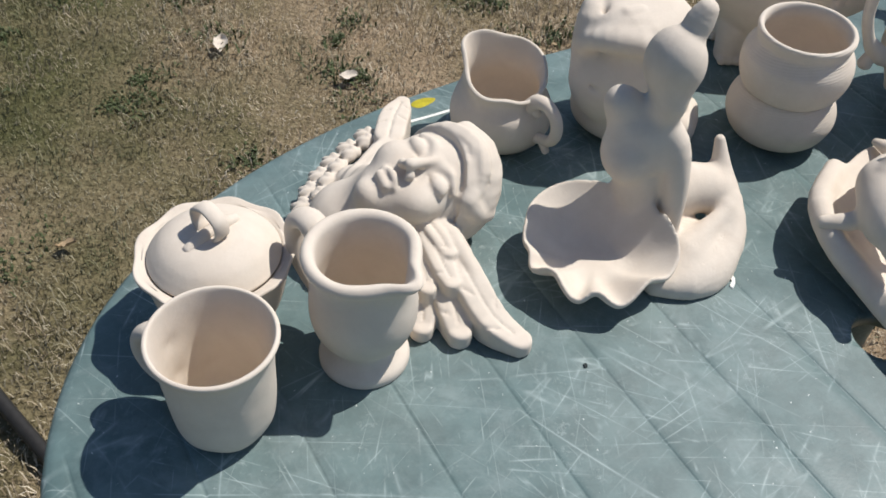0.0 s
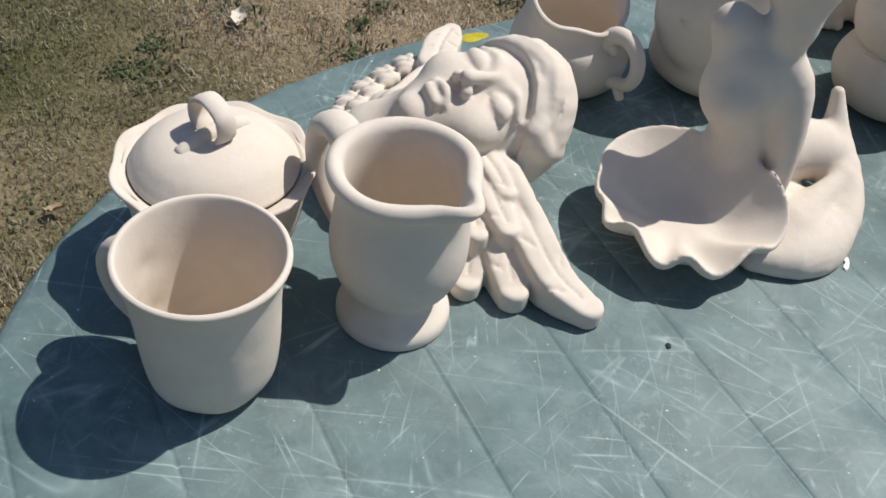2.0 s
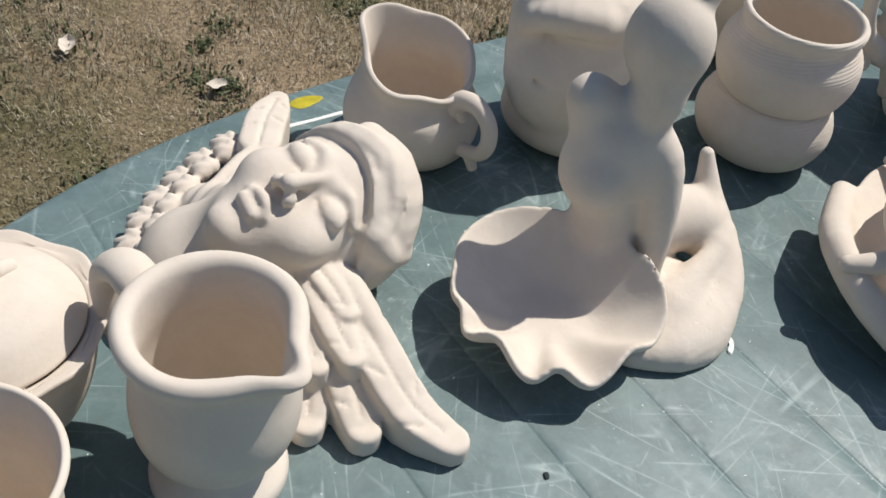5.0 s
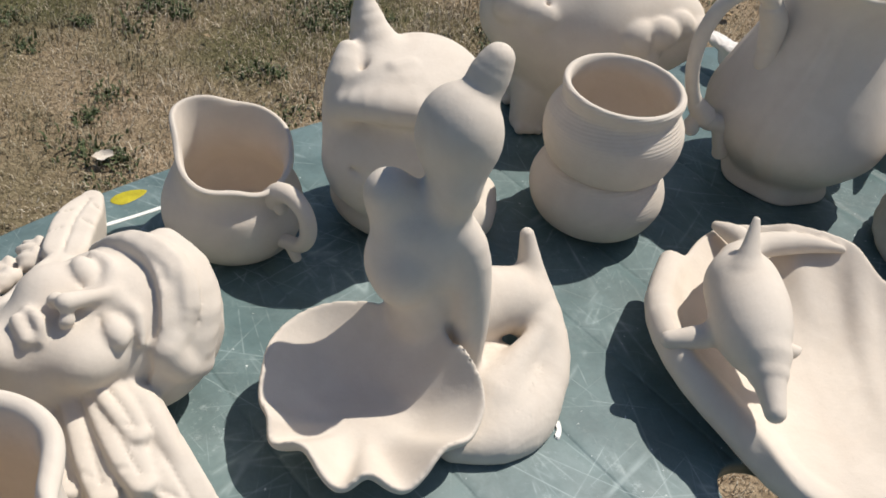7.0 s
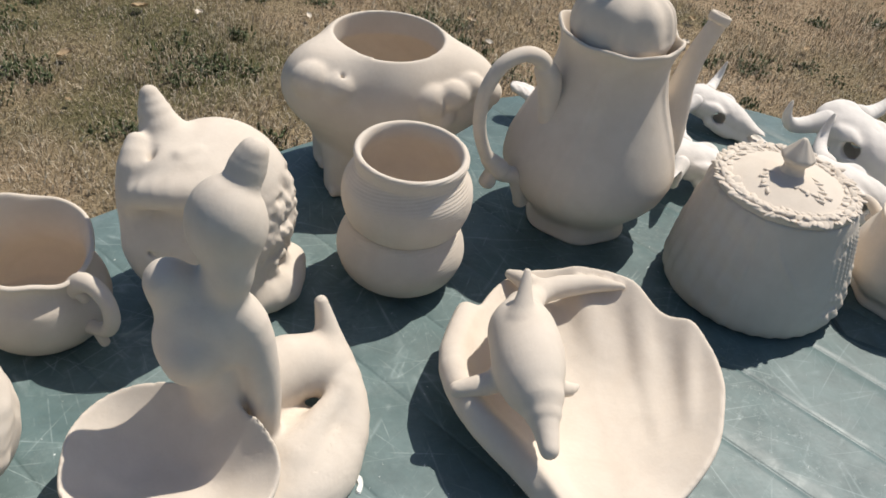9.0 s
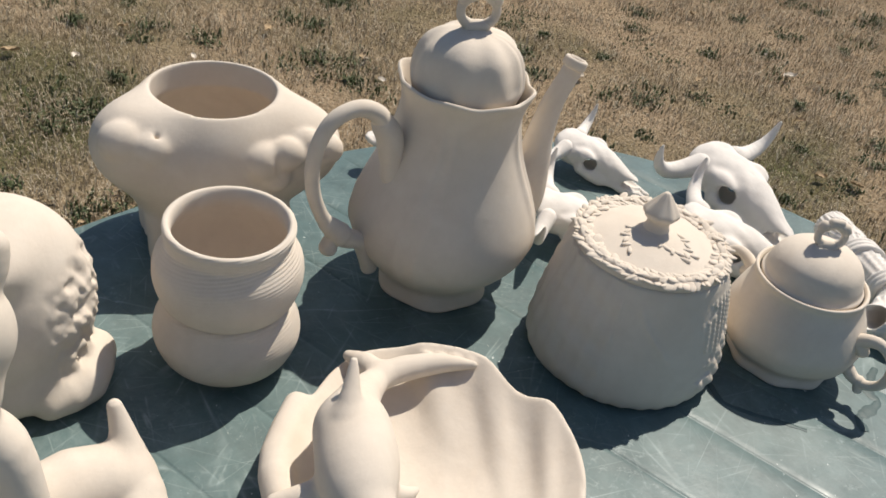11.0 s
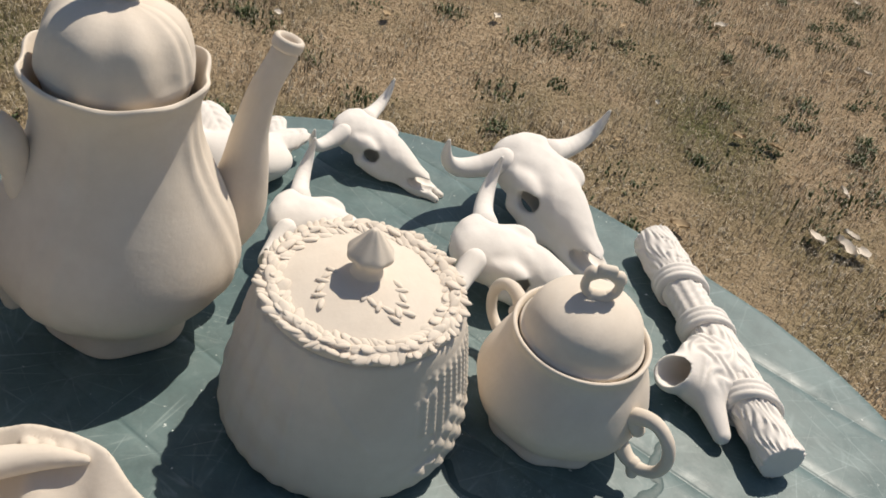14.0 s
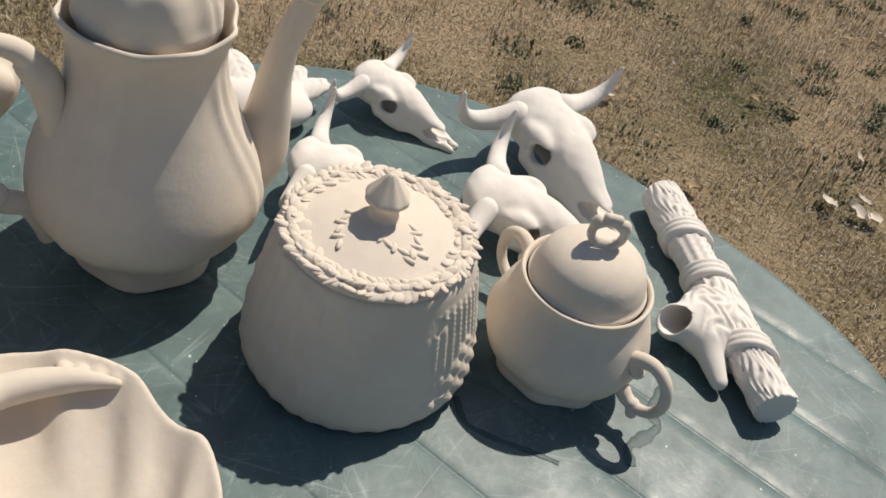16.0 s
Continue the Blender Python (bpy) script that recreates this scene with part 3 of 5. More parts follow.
def creamer():
    t = thing("creamer", 0.041, 0.590, label="squat cream clay creamer with a tall flared lip", category="pitcher")
    prof = [(0, 0.003), (0.026, 0.0005), (0.034, 0.003), (0.0405, 0.012), (0.0425, 0.024), (0.0400, 0.036), (0.0355, 0.046), (0.0330, 0.056), (0.0332, 0.066), (0.0352, 0.0728), (0.0344, 0.0752), (0.0318, 0.0746),
            (0.0296, 0.064), (0.0296, 0.054), (0.0320, 0.044), (0.0375, 0.030), (0.0370, 0.016), (0.030, 0.008), (0, 0.006)]

    def shape(T, S, R, Z):
        up = np.clip((Z - 0.036) / 0.038, 0, 1)
        d = around(T, radians(140))
        corner = 0.005 * bell(d, 0.42) + 0.003 * bell(np.abs(d) - 1.75, 0.4)
        R = R + up * corner + up * 0.0010 * np.cos(4 * (T - radians(140)))
        R = R + up * 0.0006 * np.sin(5 * T + 1.0)
        Z = Z + up ** 3 * 0.0008 * np.sin(7 * T)
        Z = Z + up ** 1.3 * (0.0115 * np.cos(around(T, radians(115))) - 0.0085 + 0.0015 * bell(d, 0.5) - 0.002 * bell(np.abs(d) - 1.2, 0.4))
        return R, Z
    part("body", lathe("creamer_body", prof, mod=shape), BISQUE, t)
    d = np.array([math.cos(radians(-48)), math.sin(radians(-48)), 0])
    pts = [d * r + np.array([0, 0, z]) for r, z in ((0.031, 0.044), (0.038, 0.053), (0.049, 0.055), (0.0585, 0.048), (0.061, 0.036), (0.057, 0.026), (0.049, 0.022), (0.040, 0.020))]
    h = tube("creamer_handle", pts, [0.0070, 0.0062, 0.0054, 0.0050, 0.0050, 0.0047, 0.0044, 0.0050], 16, 7)
    tip = tube("creamer_spur", [d * 0.047 + np.array([0, 0, 0.022]), d * 0.053 + np.array([0, 0, 0.013])], [0.004, 0.0032], 12, 4)
    curl = tube("creamer_curl", [d * 0.034 + np.array([0, 0, 0.047]), d * 0.040 + np.array([0, 0, 0.042])], [0.0055, 0.004], 12, 4)
    part("handle", joined("creamer_handle", [h, tip, curl]), BISQUE, t)


def gourd_vase():
    t = thing("gourd_vase", 0.279, 0.604, label="wheel-ringed cream clay vase of two stacked globes", category="vase")
    low = [(0, 0.003), (0.022, 0.0005), (0.031, 0.003), (0.0395, 0.010), (0.0448, 0.0225), (0.0445, 0.033), (0.0395, 0.0445), (0.0368, 0.0482), (0.0345, 0.0490), (0.0325, 0.0480), (0.0345, 0.0440), (0.0400, 0.0300), (0.0300, 0.0120), (0, 0.0080)]
    high = [(0.0325, 0.0482), (0.0345, 0.0490), (0.0368, 0.0500), (0.0412, 0.0555), (0.0448, 0.0680), (0.0440, 0.0800), (0.0395, 0.0890), (0.0375, 0.0940), (0.0388, 0.1010),
            (0.0380, 0.1042), (0.0352, 0.1042), (0.0336, 0.1000), (0.0345, 0.0930), (0.0395, 0.0800), (0.0400, 0.0680), (0.0345, 0.0530), (0.0325, 0.0482)]

    def rings(T, S, R, Z):
        out = S < 0.6
        side = 0.35 + 0.65 * bell(around(T, radians(-20)), 0.9)
        zz = Z + 0.006 * np.sin(T - 0.9)
        return R + out * side * 0.00032 * np.sin(zz * 2 * np.pi / 0.0021) * (R > 0.03), Z + (Z > 0.05) * 0.0010 * np.sin(T + 0.6)
    part("lower_globe", lathe("vase_low", low, k=16, mod=rings), BISQUE, t)
    part("upper_globe", lathe("vase_high", high, k=16, mod=rings), BISQUE, t)


def ring_handle(name, z, r=0.0095, thick=0.0026, turn=0.0):
    """A small upright ring with a bead on top and scrolls at its foot."""
    c = [(0.0, -0.35 * r, z), (0, -0.95 * r, z + 0.5 * r), (0, -0.9 * r, z + 1.3 * r), (0, 0, z + 1.9 * r), (0, 0.9 * r, z + 1.3 * r), (0, 0.95 * r, z + 0.5 * r), (0, 0.35 * r, z)]
    a = tube(name, c, [thick * 1.3, thick, thick, thick * 1.35, thick, thick, thick * 1.3], 14, 6)
    b = tube(name, [(0, -0.5 * r, z), (0, 0.5 * r, z)], [thick * 1.5] * 2, 14, 4)
    c = tube(name, [(0, -0.4 * r, z + 2.05 * r), (0, 0.4 * r, z + 2.05 * r)], [thick * 1.1] * 2, 14, 4)
    beads = [tube(name, [(0, s * 0.8 * r, z + 1.75 * r), (0, s * 0.95 * r, z + 1.45 * r)], [thick * 1.35] * 2, 12, 3) for s in (-1, 1)]
    return joined(name, [a, b, c] + beads)


def coffee_pot():
    t = thing("coffee_pot", 0.4435, 0.652, turn=8, label="tall cream clay coffee pot with scroll handle, curved spout and lid", category="teapot")
    prof = [(0, 0.006), (0.030, 0.004), (0.0380, 0.0005), (0.0408, 0.0030), (0.0396, 0.0090), (0.0405, 0.0160), (0.0520, 0.0280), (0.0625, 0.0420), (0.0658, 0.0540), (0.0640, 0.0680), (0.0570, 0.0880), (0.0490, 0.1080), (0.0430, 0.1260), (0.0408, 0.1420), (0.0420, 0.1540), (0.0450, 0.1628),
            (0.0448, 0.1652), (0.0430, 0.1652), (0.0405, 0.1580), (0.0380, 0.1440), (0.0400, 0.1260), (0.0520, 0.0900), (0.0600, 0.0560), (0.0480, 0.0280), (0.030, 0.0120), (0, 0.0100)]

    def flutes(T, S, R, Z):
        out = S < 0.66
        foot = np.clip(1 - Z / 0.022, 0, 1)
        R = R + foot * 0.0013 * np.cos(6 * T) * (R > 0.03)
        rim = np.clip((Z - 0.145) / 0.02, 0, 1)
        R = R + rim * 0.0014 * np.cos(8 * T)
        Z = Z + rim * 0.0013 * np.cos(8 * T)
        sway = 0.10 * np.sin((Z - 0.02) / 0.15 * 2 * np.pi)
        body = np.clip((Z - 0.014) / 0.02, 0, 1) * np.clip((0.150 - Z) / 0.02, 0, 1)
        for a in (-48, -36, 36, 48, 132, 144, 216, 228):
            R = R + out * body * 0.0017 * bell(around(T, radians(a) + sway * (1 if (a % 180) > 90 or a < 0 else -1)), 0.075)
        return R, Z
    part("body", lathe("pot_body", prof, 160, 6, flutes), BISQUE, t)
    pts = [(0.054, 0, 0.046), (0.066, 0, 0.062), (0.0715, 0, 0.088), (0.0735, 0, 0.114), (0.0785, 0, 0.138), (0.0865, 0, 0.156), (0.0890, 0, 0.1615)]
    sp = tube("pot_spout", pts, [0.021, 0.0205, 0.0150, 0.0108, 0.0088, 0.0080, 0.0082], 24, 8, 0.8)
    spout = part("spout", sp, BISQUE, t)
    lip = lathe("spout_lip", [(0.0, -0.0035), (0.0040, -0.0032), (0.0052, -0.0004), (0.0066, 0.0010), (0.0080, 0.0006), (0.0086, -0.0012), (0.0078, -0.0060), (0.0, -0.0065)], 32, 5)
    part("spout_opening", lip, BISQUE, spout, at=pose(0.0912, 0, 0.1694, 0, 18, 0))
    pts = [(-0.047, 0, 0.100), (-0.050, 0, 0.117), (-0.0555, 0, 0.134), (-0.064, 0, 0.148), (-0.079, 0, 0.1535), (-0.096, 0, 0.146), (-0.1055, 0, 0.125), (-0.105, 0, 0.100), (-0.097, 0, 0.078), (-0.087, 0, 0.064), (-0.078, 0, 0.056), (-0.066, 0, 0.050), (-0.059, 0, 0.034), (-0.056, 0, 0.026)]
    h = tube("pot_handle", pts, [0.0085, 0.0078, 0.0072, 0.0062, 0.0055, 0.0052, 0.0050, 0.0048, 0.0048, 0.0058, 0.0070, 0.0062, 0.0055, 0.006], 18, 7)
    k1 = tube("pot_knob", [(-0.059, 0, 0.140), (-0.053, 0, 0.130), (-0.050, 0, 0.114)], [0.0082, 0.0092, 0.0082], 14, 5)
    k2 = tube("pot_knob", [(-0.093, 0, 0.071), (-0.082, 0, 0.0595)], [0.0058, 0.0086], 14, 4)
    part("handle", joined("pot_handle", [h, k1, k2, tube("pot_knob", [(-0.088, 0, 0.058), (-0.090, 0, 0.050)], [0.005, 0.0065], 14, 4)]), BISQUE, t)
    lid = [(0, 0.150), (0.030, 0.150), (0.0362, 0.1600), (0.0375, 0.1650), (0.0372, 0.1690), (0.0352, 0.1790), (0.0305, 0.1890), (0.0215, 0.1960), (0.0110, 0.1990), (0.0075, 0.2000), (0, 0.2005)]

    def melon(T, S, R, Z):
        R2 = R + np.clip((Z - 0.16) / 0.01, 0, 1) * (0.0013 * np.cos(8 * T) - 0.0016 * bell(around(T, radians(-28)), 0.07) - 0.0016 * bell(around(T, radians(-48)), 0.07)) * np.clip(R / 0.03, 0, 1)
        return R2, Z
    l = part("lid", lathe("pot_lid", lid, 128, 6, melon), BISQUE, t)
    part("loop_handle", ring_handle("pot_loop", 0.2015, 0.0115, 0.0030), BISQUE, l, at=pose(0, 0, 0, 0, 0, 72))


def lumpy_ring(name, radius, z, n, size, seed):
    """Overlapping little leaves laid in a wreath, three deep."""
    r = np.random.default_rng(seed)
    ball = bmesh.new()
    bmesh.ops.create_icosphere(ball, subdivisions=2, radius=1)
    base = np.array([v.co for v in ball.verts])
    tri = np.array([[v.index for v in f.verts] for f in ball.faces])
    ball.free()
    verts, faces = [], []
    for row in (-1, 0, 1):
        for i in range(n):
            a = (i + 0.33 * row + r.uniform(-0.25, 0.25)) / n * 2 * math.pi
            s = size * r.uniform(0.7, 1.25)
            rr = radius + row * size * 1.15 + r.uniform(-0.0006, 0.0006)
            zz = z + (-0.0002, 0.0006, -0.0010)[row + 1] + r.uniform(-0.0004, 0.0004)
            m = Matrix.Translation((rr * math.cos(a), rr * math.sin(a), zz)) @ Euler((r.uniform(-0.4, 0.4), r.uniform(-0.4, 0.4), a + math.pi / 2 + row * 0.7 + r.uniform(-0.4, 0.4))).to_matrix().to_4x4() @ Matrix.Diagonal((s * 1.5, s * r.uniform(0.6, 0.9), s * 0.36, 1))
            faces.append(tri + len(verts) * len(base))
            verts.append(base @ np.array(m.to_3x3()).T + np.array(m.translation))
    return fast_mesh(name, np.concatenate(verts), tris=np.concatenate(faces))


def cookie_jar():
    t = thing("lidded_jar", 0.545, 0.548, label="wide cream clay jar with leaf wreath lid and basket relief", category="jar")
    prof = [(0, 0.004), (0.045, 0.003), (0.0595, 0.0005), (0.0645, 0.004), (0.0668, 0.012), (0.0662, 0.024), (0.0636, 0.042), (0.0600, 0.060), (0.0564, 0.076), (0.0540, 0.0870), (0.0522, 0.0905), (0.0490, 0.0905), (0.0470, 0.0860), (0.0530, 0.0600), (0.0600, 0.0200), (0.045, 0.0080), (0, 0.0070)]

    def relief(T, S, R, Z):
        out = (S < 0.6) * (R > 0.04)
        low = np.clip(1 - Z / 0.012, 0, 1)
        R = R + out * low * 0.0006 * np.cos(30 * T)
        d = around(T, radians(-40))
        zone = out * np.clip((0.72 - np.abs(d)) / 0.12, 0, 1) * np.clip((Z - 0.006) / 0.01, 0, 1) * np.clip((0.082 - Z) / 0.006, 0, 1)
        edge = np.clip((d + 0.66 + 0.16 * np.sin(Z * 140) + 0.1 * np.sin(Z * 420)) / 0.06, 0, 1)
        weave = np.sin(T * 62 + np.pi * np.floor(Z / 0.0034)) * np.sin(Z * 2 * np.pi / 0.0068)
        leaves = np.abs(np.sin(T * 17 + Z * 240)) * np.abs(np.sin(T * 11 - Z * 170))
        pick = np.clip((Z - 0.040 + 0.010 * np.sin(T * 9)) / 0.004, 0, 1)
        R = R + zone * edge * (0.0008 + pick * 0.0012 * weave + (1 - pick) * 0.0020 * leaves)
        back = out * np.clip((np.abs(around(T, radians(165))) < 1.0) * 1.0, 0, 1)
        R = R + back * 0.0012 * np.sin(T * 19 + Z * 130) * np.sin(T * 13 - Z * 150)
        # a faint moulded branch on the plain side
        br = bell(around(T, radians(-112) + 0.25 * np.sin(Z * 55)), 0.05) * np.clip((Z - 0.03) / 0.02, 0, 1) * np.clip((0.085 - Z) / 0.01, 0, 1)
        return R + out * 0.0008 * br, Z
    part("body", lathe("jar_body", prof, 420, 14, relief), BISQUE, t)
    lid = [(0, 0.086), (0.046, 0.088), (0.0510, 0.0905), (0.0520, 0.0925), (0.0512, 0.0950), (0.0470, 0.0968), (0.0430, 0.0962), (0.0400, 0.0965), (0.0300, 0.0995), (0.0180, 0.1025), (0.0095, 0.1042), (0.0082, 0.1060), (0.0075, 0.1090),
           (0.0082, 0.1120), (0.0112, 0.1150), (0.0118, 0.1175), (0.0105, 0.1200), (0.0060, 0.1260), (0.0020, 0.1312), (0, 0.1318)]

    def facets(T, S, R, Z):
        knob = np.clip((Z - 0.112) / 0.003, 0, 1)
        return R * (1 + knob * 0.03 * np.cos(8 * T)), Z
    l = part("lid", lathe("jar_lid", lid, 128, 6, facets), BISQUE, t)
    part("leaf_wreath", lumpy_ring("jar_wreath", 0.0464, 0.0960, 80, 0.0036, 3), BISQUE, l, "raised wreath of clay leaves")
    sprays = []
    for a0, tw in ((-112, 1), (-38, -1), (160, 1)):
        for i in range(6):
            a = radians(a0 + tw * i * 9)
            rr = 0.0165 + 0.0028 * i
            bm = bmesh.new()
            bmesh.ops.create_icosphere(bm, subdivisions=2, radius=1)
            z = 0.1042 - (rr - 0.0095) * 0.22
            bmesh.ops.transform(bm, matrix=Matrix.Translation((rr * math.cos(a), rr * math.sin(a), z)) @ Euler((0, 0, a + (0.6 if i % 2 else -0.5))).to_matrix().to_4x4() @ Matrix.Diagonal((0.0042, 0.0016, 0.0012, 1)), verts=bm.verts)
            me = bpy.data.meshes.new("spray")
            bm.to_mesh(me)
            bm.free()
            sprays.append(me)
    part("leaf_spray", joined("jar_sprays", sprays), BISQUE, l)


def sugar_pot():
    t = thing("sugar_pot", 0.664, 0.512, label="small cream clay sugar pot with two scroll handles and lid", category="pot")
    prof = [(0, 0.004), (0.028, 0.003), (0.0360, 0.0005), (0.0375, 0.0030), (0.0362, 0.0075), (0.0390, 0.0120), (0.0460, 0.0190), (0.0498, 0.0290), (0.0496, 0.0370), (0.0455, 0.0500), (0.0410, 0.0600), (0.0388, 0.0670), (0.0395, 0.0715),
            (0.0388, 0.0730), (0.0372, 0.0725), (0.0360, 0.0680), (0.0385, 0.0580), (0.0460, 0.0380), (0.0400, 0.0180), (0.028, 0.0080), (0, 0.0070)]

    def lobes(T, S, R, Z):
        foot = np.clip(1 - Z / 0.020, 0, 1)
        out = S < 0.62
        body = out * np.clip((Z - 0.01) / 0.01, 0, 1) * np.clip((0.05 - Z) / 0.02, 0, 1)
        return R + foot * 0.0011 * np.cos(8 * T) * (R > 0.03) + body * 0.0005 * np.cos(8 * T), Z
    part("body", lathe("sugar_body", prof, 144, 6, lobes), BISQUE, t)
    lid = [(0, 0.066), (0.030, 0.066), (0.0345, 0.0695), (0.0352, 0.0720), (0.0335, 0.0745), (0.0322, 0.0800), (0.0285, 0.0885), (0.0210, 0.0950), (0.0110, 0.0985), (0, 0.0995)]
    l = part("lid", lathe("sugar_lid", lid, 96), BISQUE, t)
    part("loop_handle", ring_handle("sugar_loop", 0.0995, 0.0088, 0.0026), BISQUE, l, at=pose(0, 0, 0, 0, 0, 62))
    for turn in (-70, 98):
        pts = [(0.0425, 0, 0.043), (0.050, 0, 0.0505), (0.060, 0, 0.0535), (0.0695, 0, 0.048), (0.0735, 0, 0.037), (0.0710, 0, 0.026), (0.0630, 0, 0.0195), (0.054, 0, 0.0195), (0.047, 0, 0.0235)]
        h = tube("sugar_handle", pts, [0.0058, 0.0048, 0.0040, 0.0037, 0.0035, 0.0034, 0.0036, 0.0042, 0.005], 16, 7)
        spur = tube("sugar_spur", [(0.0575, 0, 0.020), (0.0595, 0, 0.0125)], [0.0042, 0.0034], 12, 4)
        curl = tube("sugar_curl", [(0.047, 0, 0.046), (0.052, 0, 0.041)], [0.005, 0.0042], 12, 4)
        part("handle", joined("sugar_handle", [h, spur, curl]), BISQUE, t, at=pose(0, 0, 0, 0, 0, turn))


mug(), tureen(), jug(), creamer(), gourd_vase(), coffee_pot(), cookie_jar(), sugar_pot()


# ---- hand-shaped ware ----
def face_mask():
    """A sleeping winged face lying on its back; one clay piece."""
    o, turn, up = (-0.0205, 0.459), 28.0, 0.052
    c, s = math.cos(radians(turn)), math.sin(radians(turn))

    def field(P):
        x, y, z = P
        U = (x - o[0]) * c + (y - o[1]) * s
        V = -(x - o[0]) * s + (y - o[1]) * c
        lc, ls = math.cos(radians(20)), math.sin(radians(20))
        Q = (U, V * lc + (z - up) * ls, -V * ls + (z - up) * lc)
        d = ell(Q, (0.006, 0.001, -0.010), (0.047, 0.039, 0.045))
        d = blend(d, ell(Q, (-0.030, -0.001, -0.004), (0.027, 0.027, 0.034)), 0.012)
        # cheeks, chin, nose, brows, lids, lips
        d = blend(d, ell(Q, (-0.020, 0.018, 0.020), (0.013, 0.012, 0.011)), 0.010)
        d = blend(d, ell(Q, (-0.020, -0.020, 0.020), (0.013, 0.012, 0.011)), 0.010)
        d = blend(d, ell(Q, (-0.050, -0.001, 0.017), (0.0075, 0.010, 0.009)), 0.008)
        d = blend(d, limb(Q, (0.001, 0.0, 0.0335), (-0.021, 0.0, 0.0402), 0.0026, 0.0044), 0.005)
        for side in (1, -1):
            m = 0.0160 * side
            d = blend(d, ell(Q, (-0.0225, 0.0052 * side, 0.0345), (0.0042, 0.0038, 0.0036)), 0.002)
            d = carve(d, ell(Q, (-0.0258, 0.0030 * side, 0.0345), (0.0016, 0.0018, 0.003)), 0.001)
            d = carve(d, ell(Q, (-0.005, m, 0.0385), (0.0075, 0.0110, 0.0070)), 0.004)
            d = blend(d, ell(Q, (-0.0050, m, 0.0290), (0.0062, 0.0090, 0.0056)), 0.0012)
            d = carve(d, chain(Q, [(-0.0085, m - 0.0085, 0.0305, 0.0009), (-0.0112, m, 0.0325, 0.0010), (-0.0085, m + 0.0085, 0.0305, 0.0009)]), 0.0008)
            d = blend(d, chain(Q, [(0.0030, 0.0065 * side, 0.0325, 0.0014), (0.0062, 0.014 * side, 0.0332, 0.0016), (0.0035, 0.026 * side, 0.0265, 0.0012)]), 0.005)
        d = blend(d, chain(Q, [(-0.0345, -0.0085, 0.0290, 0.0018), (-0.0325, -0.0025, 0.0318, 0.0030), (-0.0325, 0.0025, 0.0318, 0.0030), (-0.0345, 0.0085, 0.0290, 0.0018)]), 0.002)
        d = blend(d, limb(Q, (-0.0392, -0.0050, 0.0290), (-0.0392, 0.0050, 0.0290), 0.0033, 0.0033), 0.0025)
        d = carve(d, limb(Q, (-0.0360, -0.0095, 0.0330), (-0.0360, 0.0095, 0.0330), 0.0010, 0.0010), 0.0008)
        # hair: a close cap with a crisp hairline, a swept lock over the brow, a roll at the temple, strands to the neck
        cap = ell(Q, (0.014, 0.000, -0.008), (0.0435, 0.0425, 0.0480))
        line = 0.020 - 9.0 * (Q[1] - 0.006) ** 2 - 0.10 * np.clip(-Q[2], 0, 1)
        cap = cap + 0.0004 * np.sin(Q[1] * 520 + 2.2 * np.sin(U * 90 + Q[2] * 70)) * (0.5 + 0.5 * np.sin(U * 60 + Q[1] * 40))
        d = blend(d, np.maximum(cap, (line - U) * 0.8), 0.0022)
        lock = chain(Q, [(0.016, 0.032, 0.016, 0.005), (0.021, 0.023, 0.0275, 0.0068), (0.0275, 0.010, 0.0335, 0.0082), (0.0305, -0.004, 0.0330, 0.0086), (0.0285, -0.016, 0.0285, 0.0078), (0.024, -0.022, 0.026, 0.005)])
        d = blend(d, lock + 0.0003 * np.sin((U + 0.35 * np.abs(Q[1])) * 900), 0.0020)
        roll = chain(Q, [(0.037, 0.020, 0.022, 0.008), (0.041, 0.002, 0.024, 0.0095), (0.038, -0.016, 0.019, 0.0095), (0.030, -0.029, 0.010, 0.0080)])
        d = blend(d, roll + 0.0003 * np.sin((Q[2] + 0.3 * U) * 800), 0.0060)
        curl = chain(Q, [(0.022, -0.024, 0.023, 0.0065), (0.014, -0.029, 0.020, 0.0085), (0.020, -0.035, 0.009, 0.0085), (0.030, -0.034, 0.002, 0.008)])
        d = blend(d, curl, 0.0022)
        for k in range(4):
            d = blend(d, chain(Q, [(0.020 - 0.007 * k, -0.036, 0.008 - 0.006 * k, 0.0050), (0.002 - 0.006 * k, -0.038, -0.004 - 0.006 * k, 0.0048), (-0.016 - 0.003 * k, -0.037, -0.010 - 0.007 * k, 0.0042), (-0.030, -0.035, -0.016 - 0.007 * k, 0.0028)]), 0.0016)
        for cutline in ([(0.030, 0.026, 0.032, 0.0006), (0.0375, 0.006, 0.0385, 0.0007), (0.0375, -0.012, 0.034, 0.0007), (0.030, -0.025, 0.025, 0.0006)], [(0.044, 0.026, 0.022, 0.001), (0.053, 0.004, 0.023, 0.0012), (0.048, -0.022, 0.017, 0.001)]):
            d = carve(d, chain(Q, cutline), 0.0018)
        # neck, and the drapery falling to the lawn-side wing
        d = blend(d, ell(Q, (-0.052, 0.002, -0.030), (0.034, 0.034, 0.030)), 0.014)
        drape = chain(P, [(-0.052, 0.470, 0.036, 0.020), (-0.076, 0.500, 0.012, 0.016)])
        drape = blend(drape, chain(P, [(-0.022, 0.515, 0.024, 0.020), (-0.054, 0.535, 0.010, 0.014)]), 0.012)
        drape = drape + 0.0010 * np.sin((x * 0.85 - y * 0.53) * 560) * np.clip((0.050 - z) / 0.02, 0, 1)
        d = blend(d, drape, 0.010)
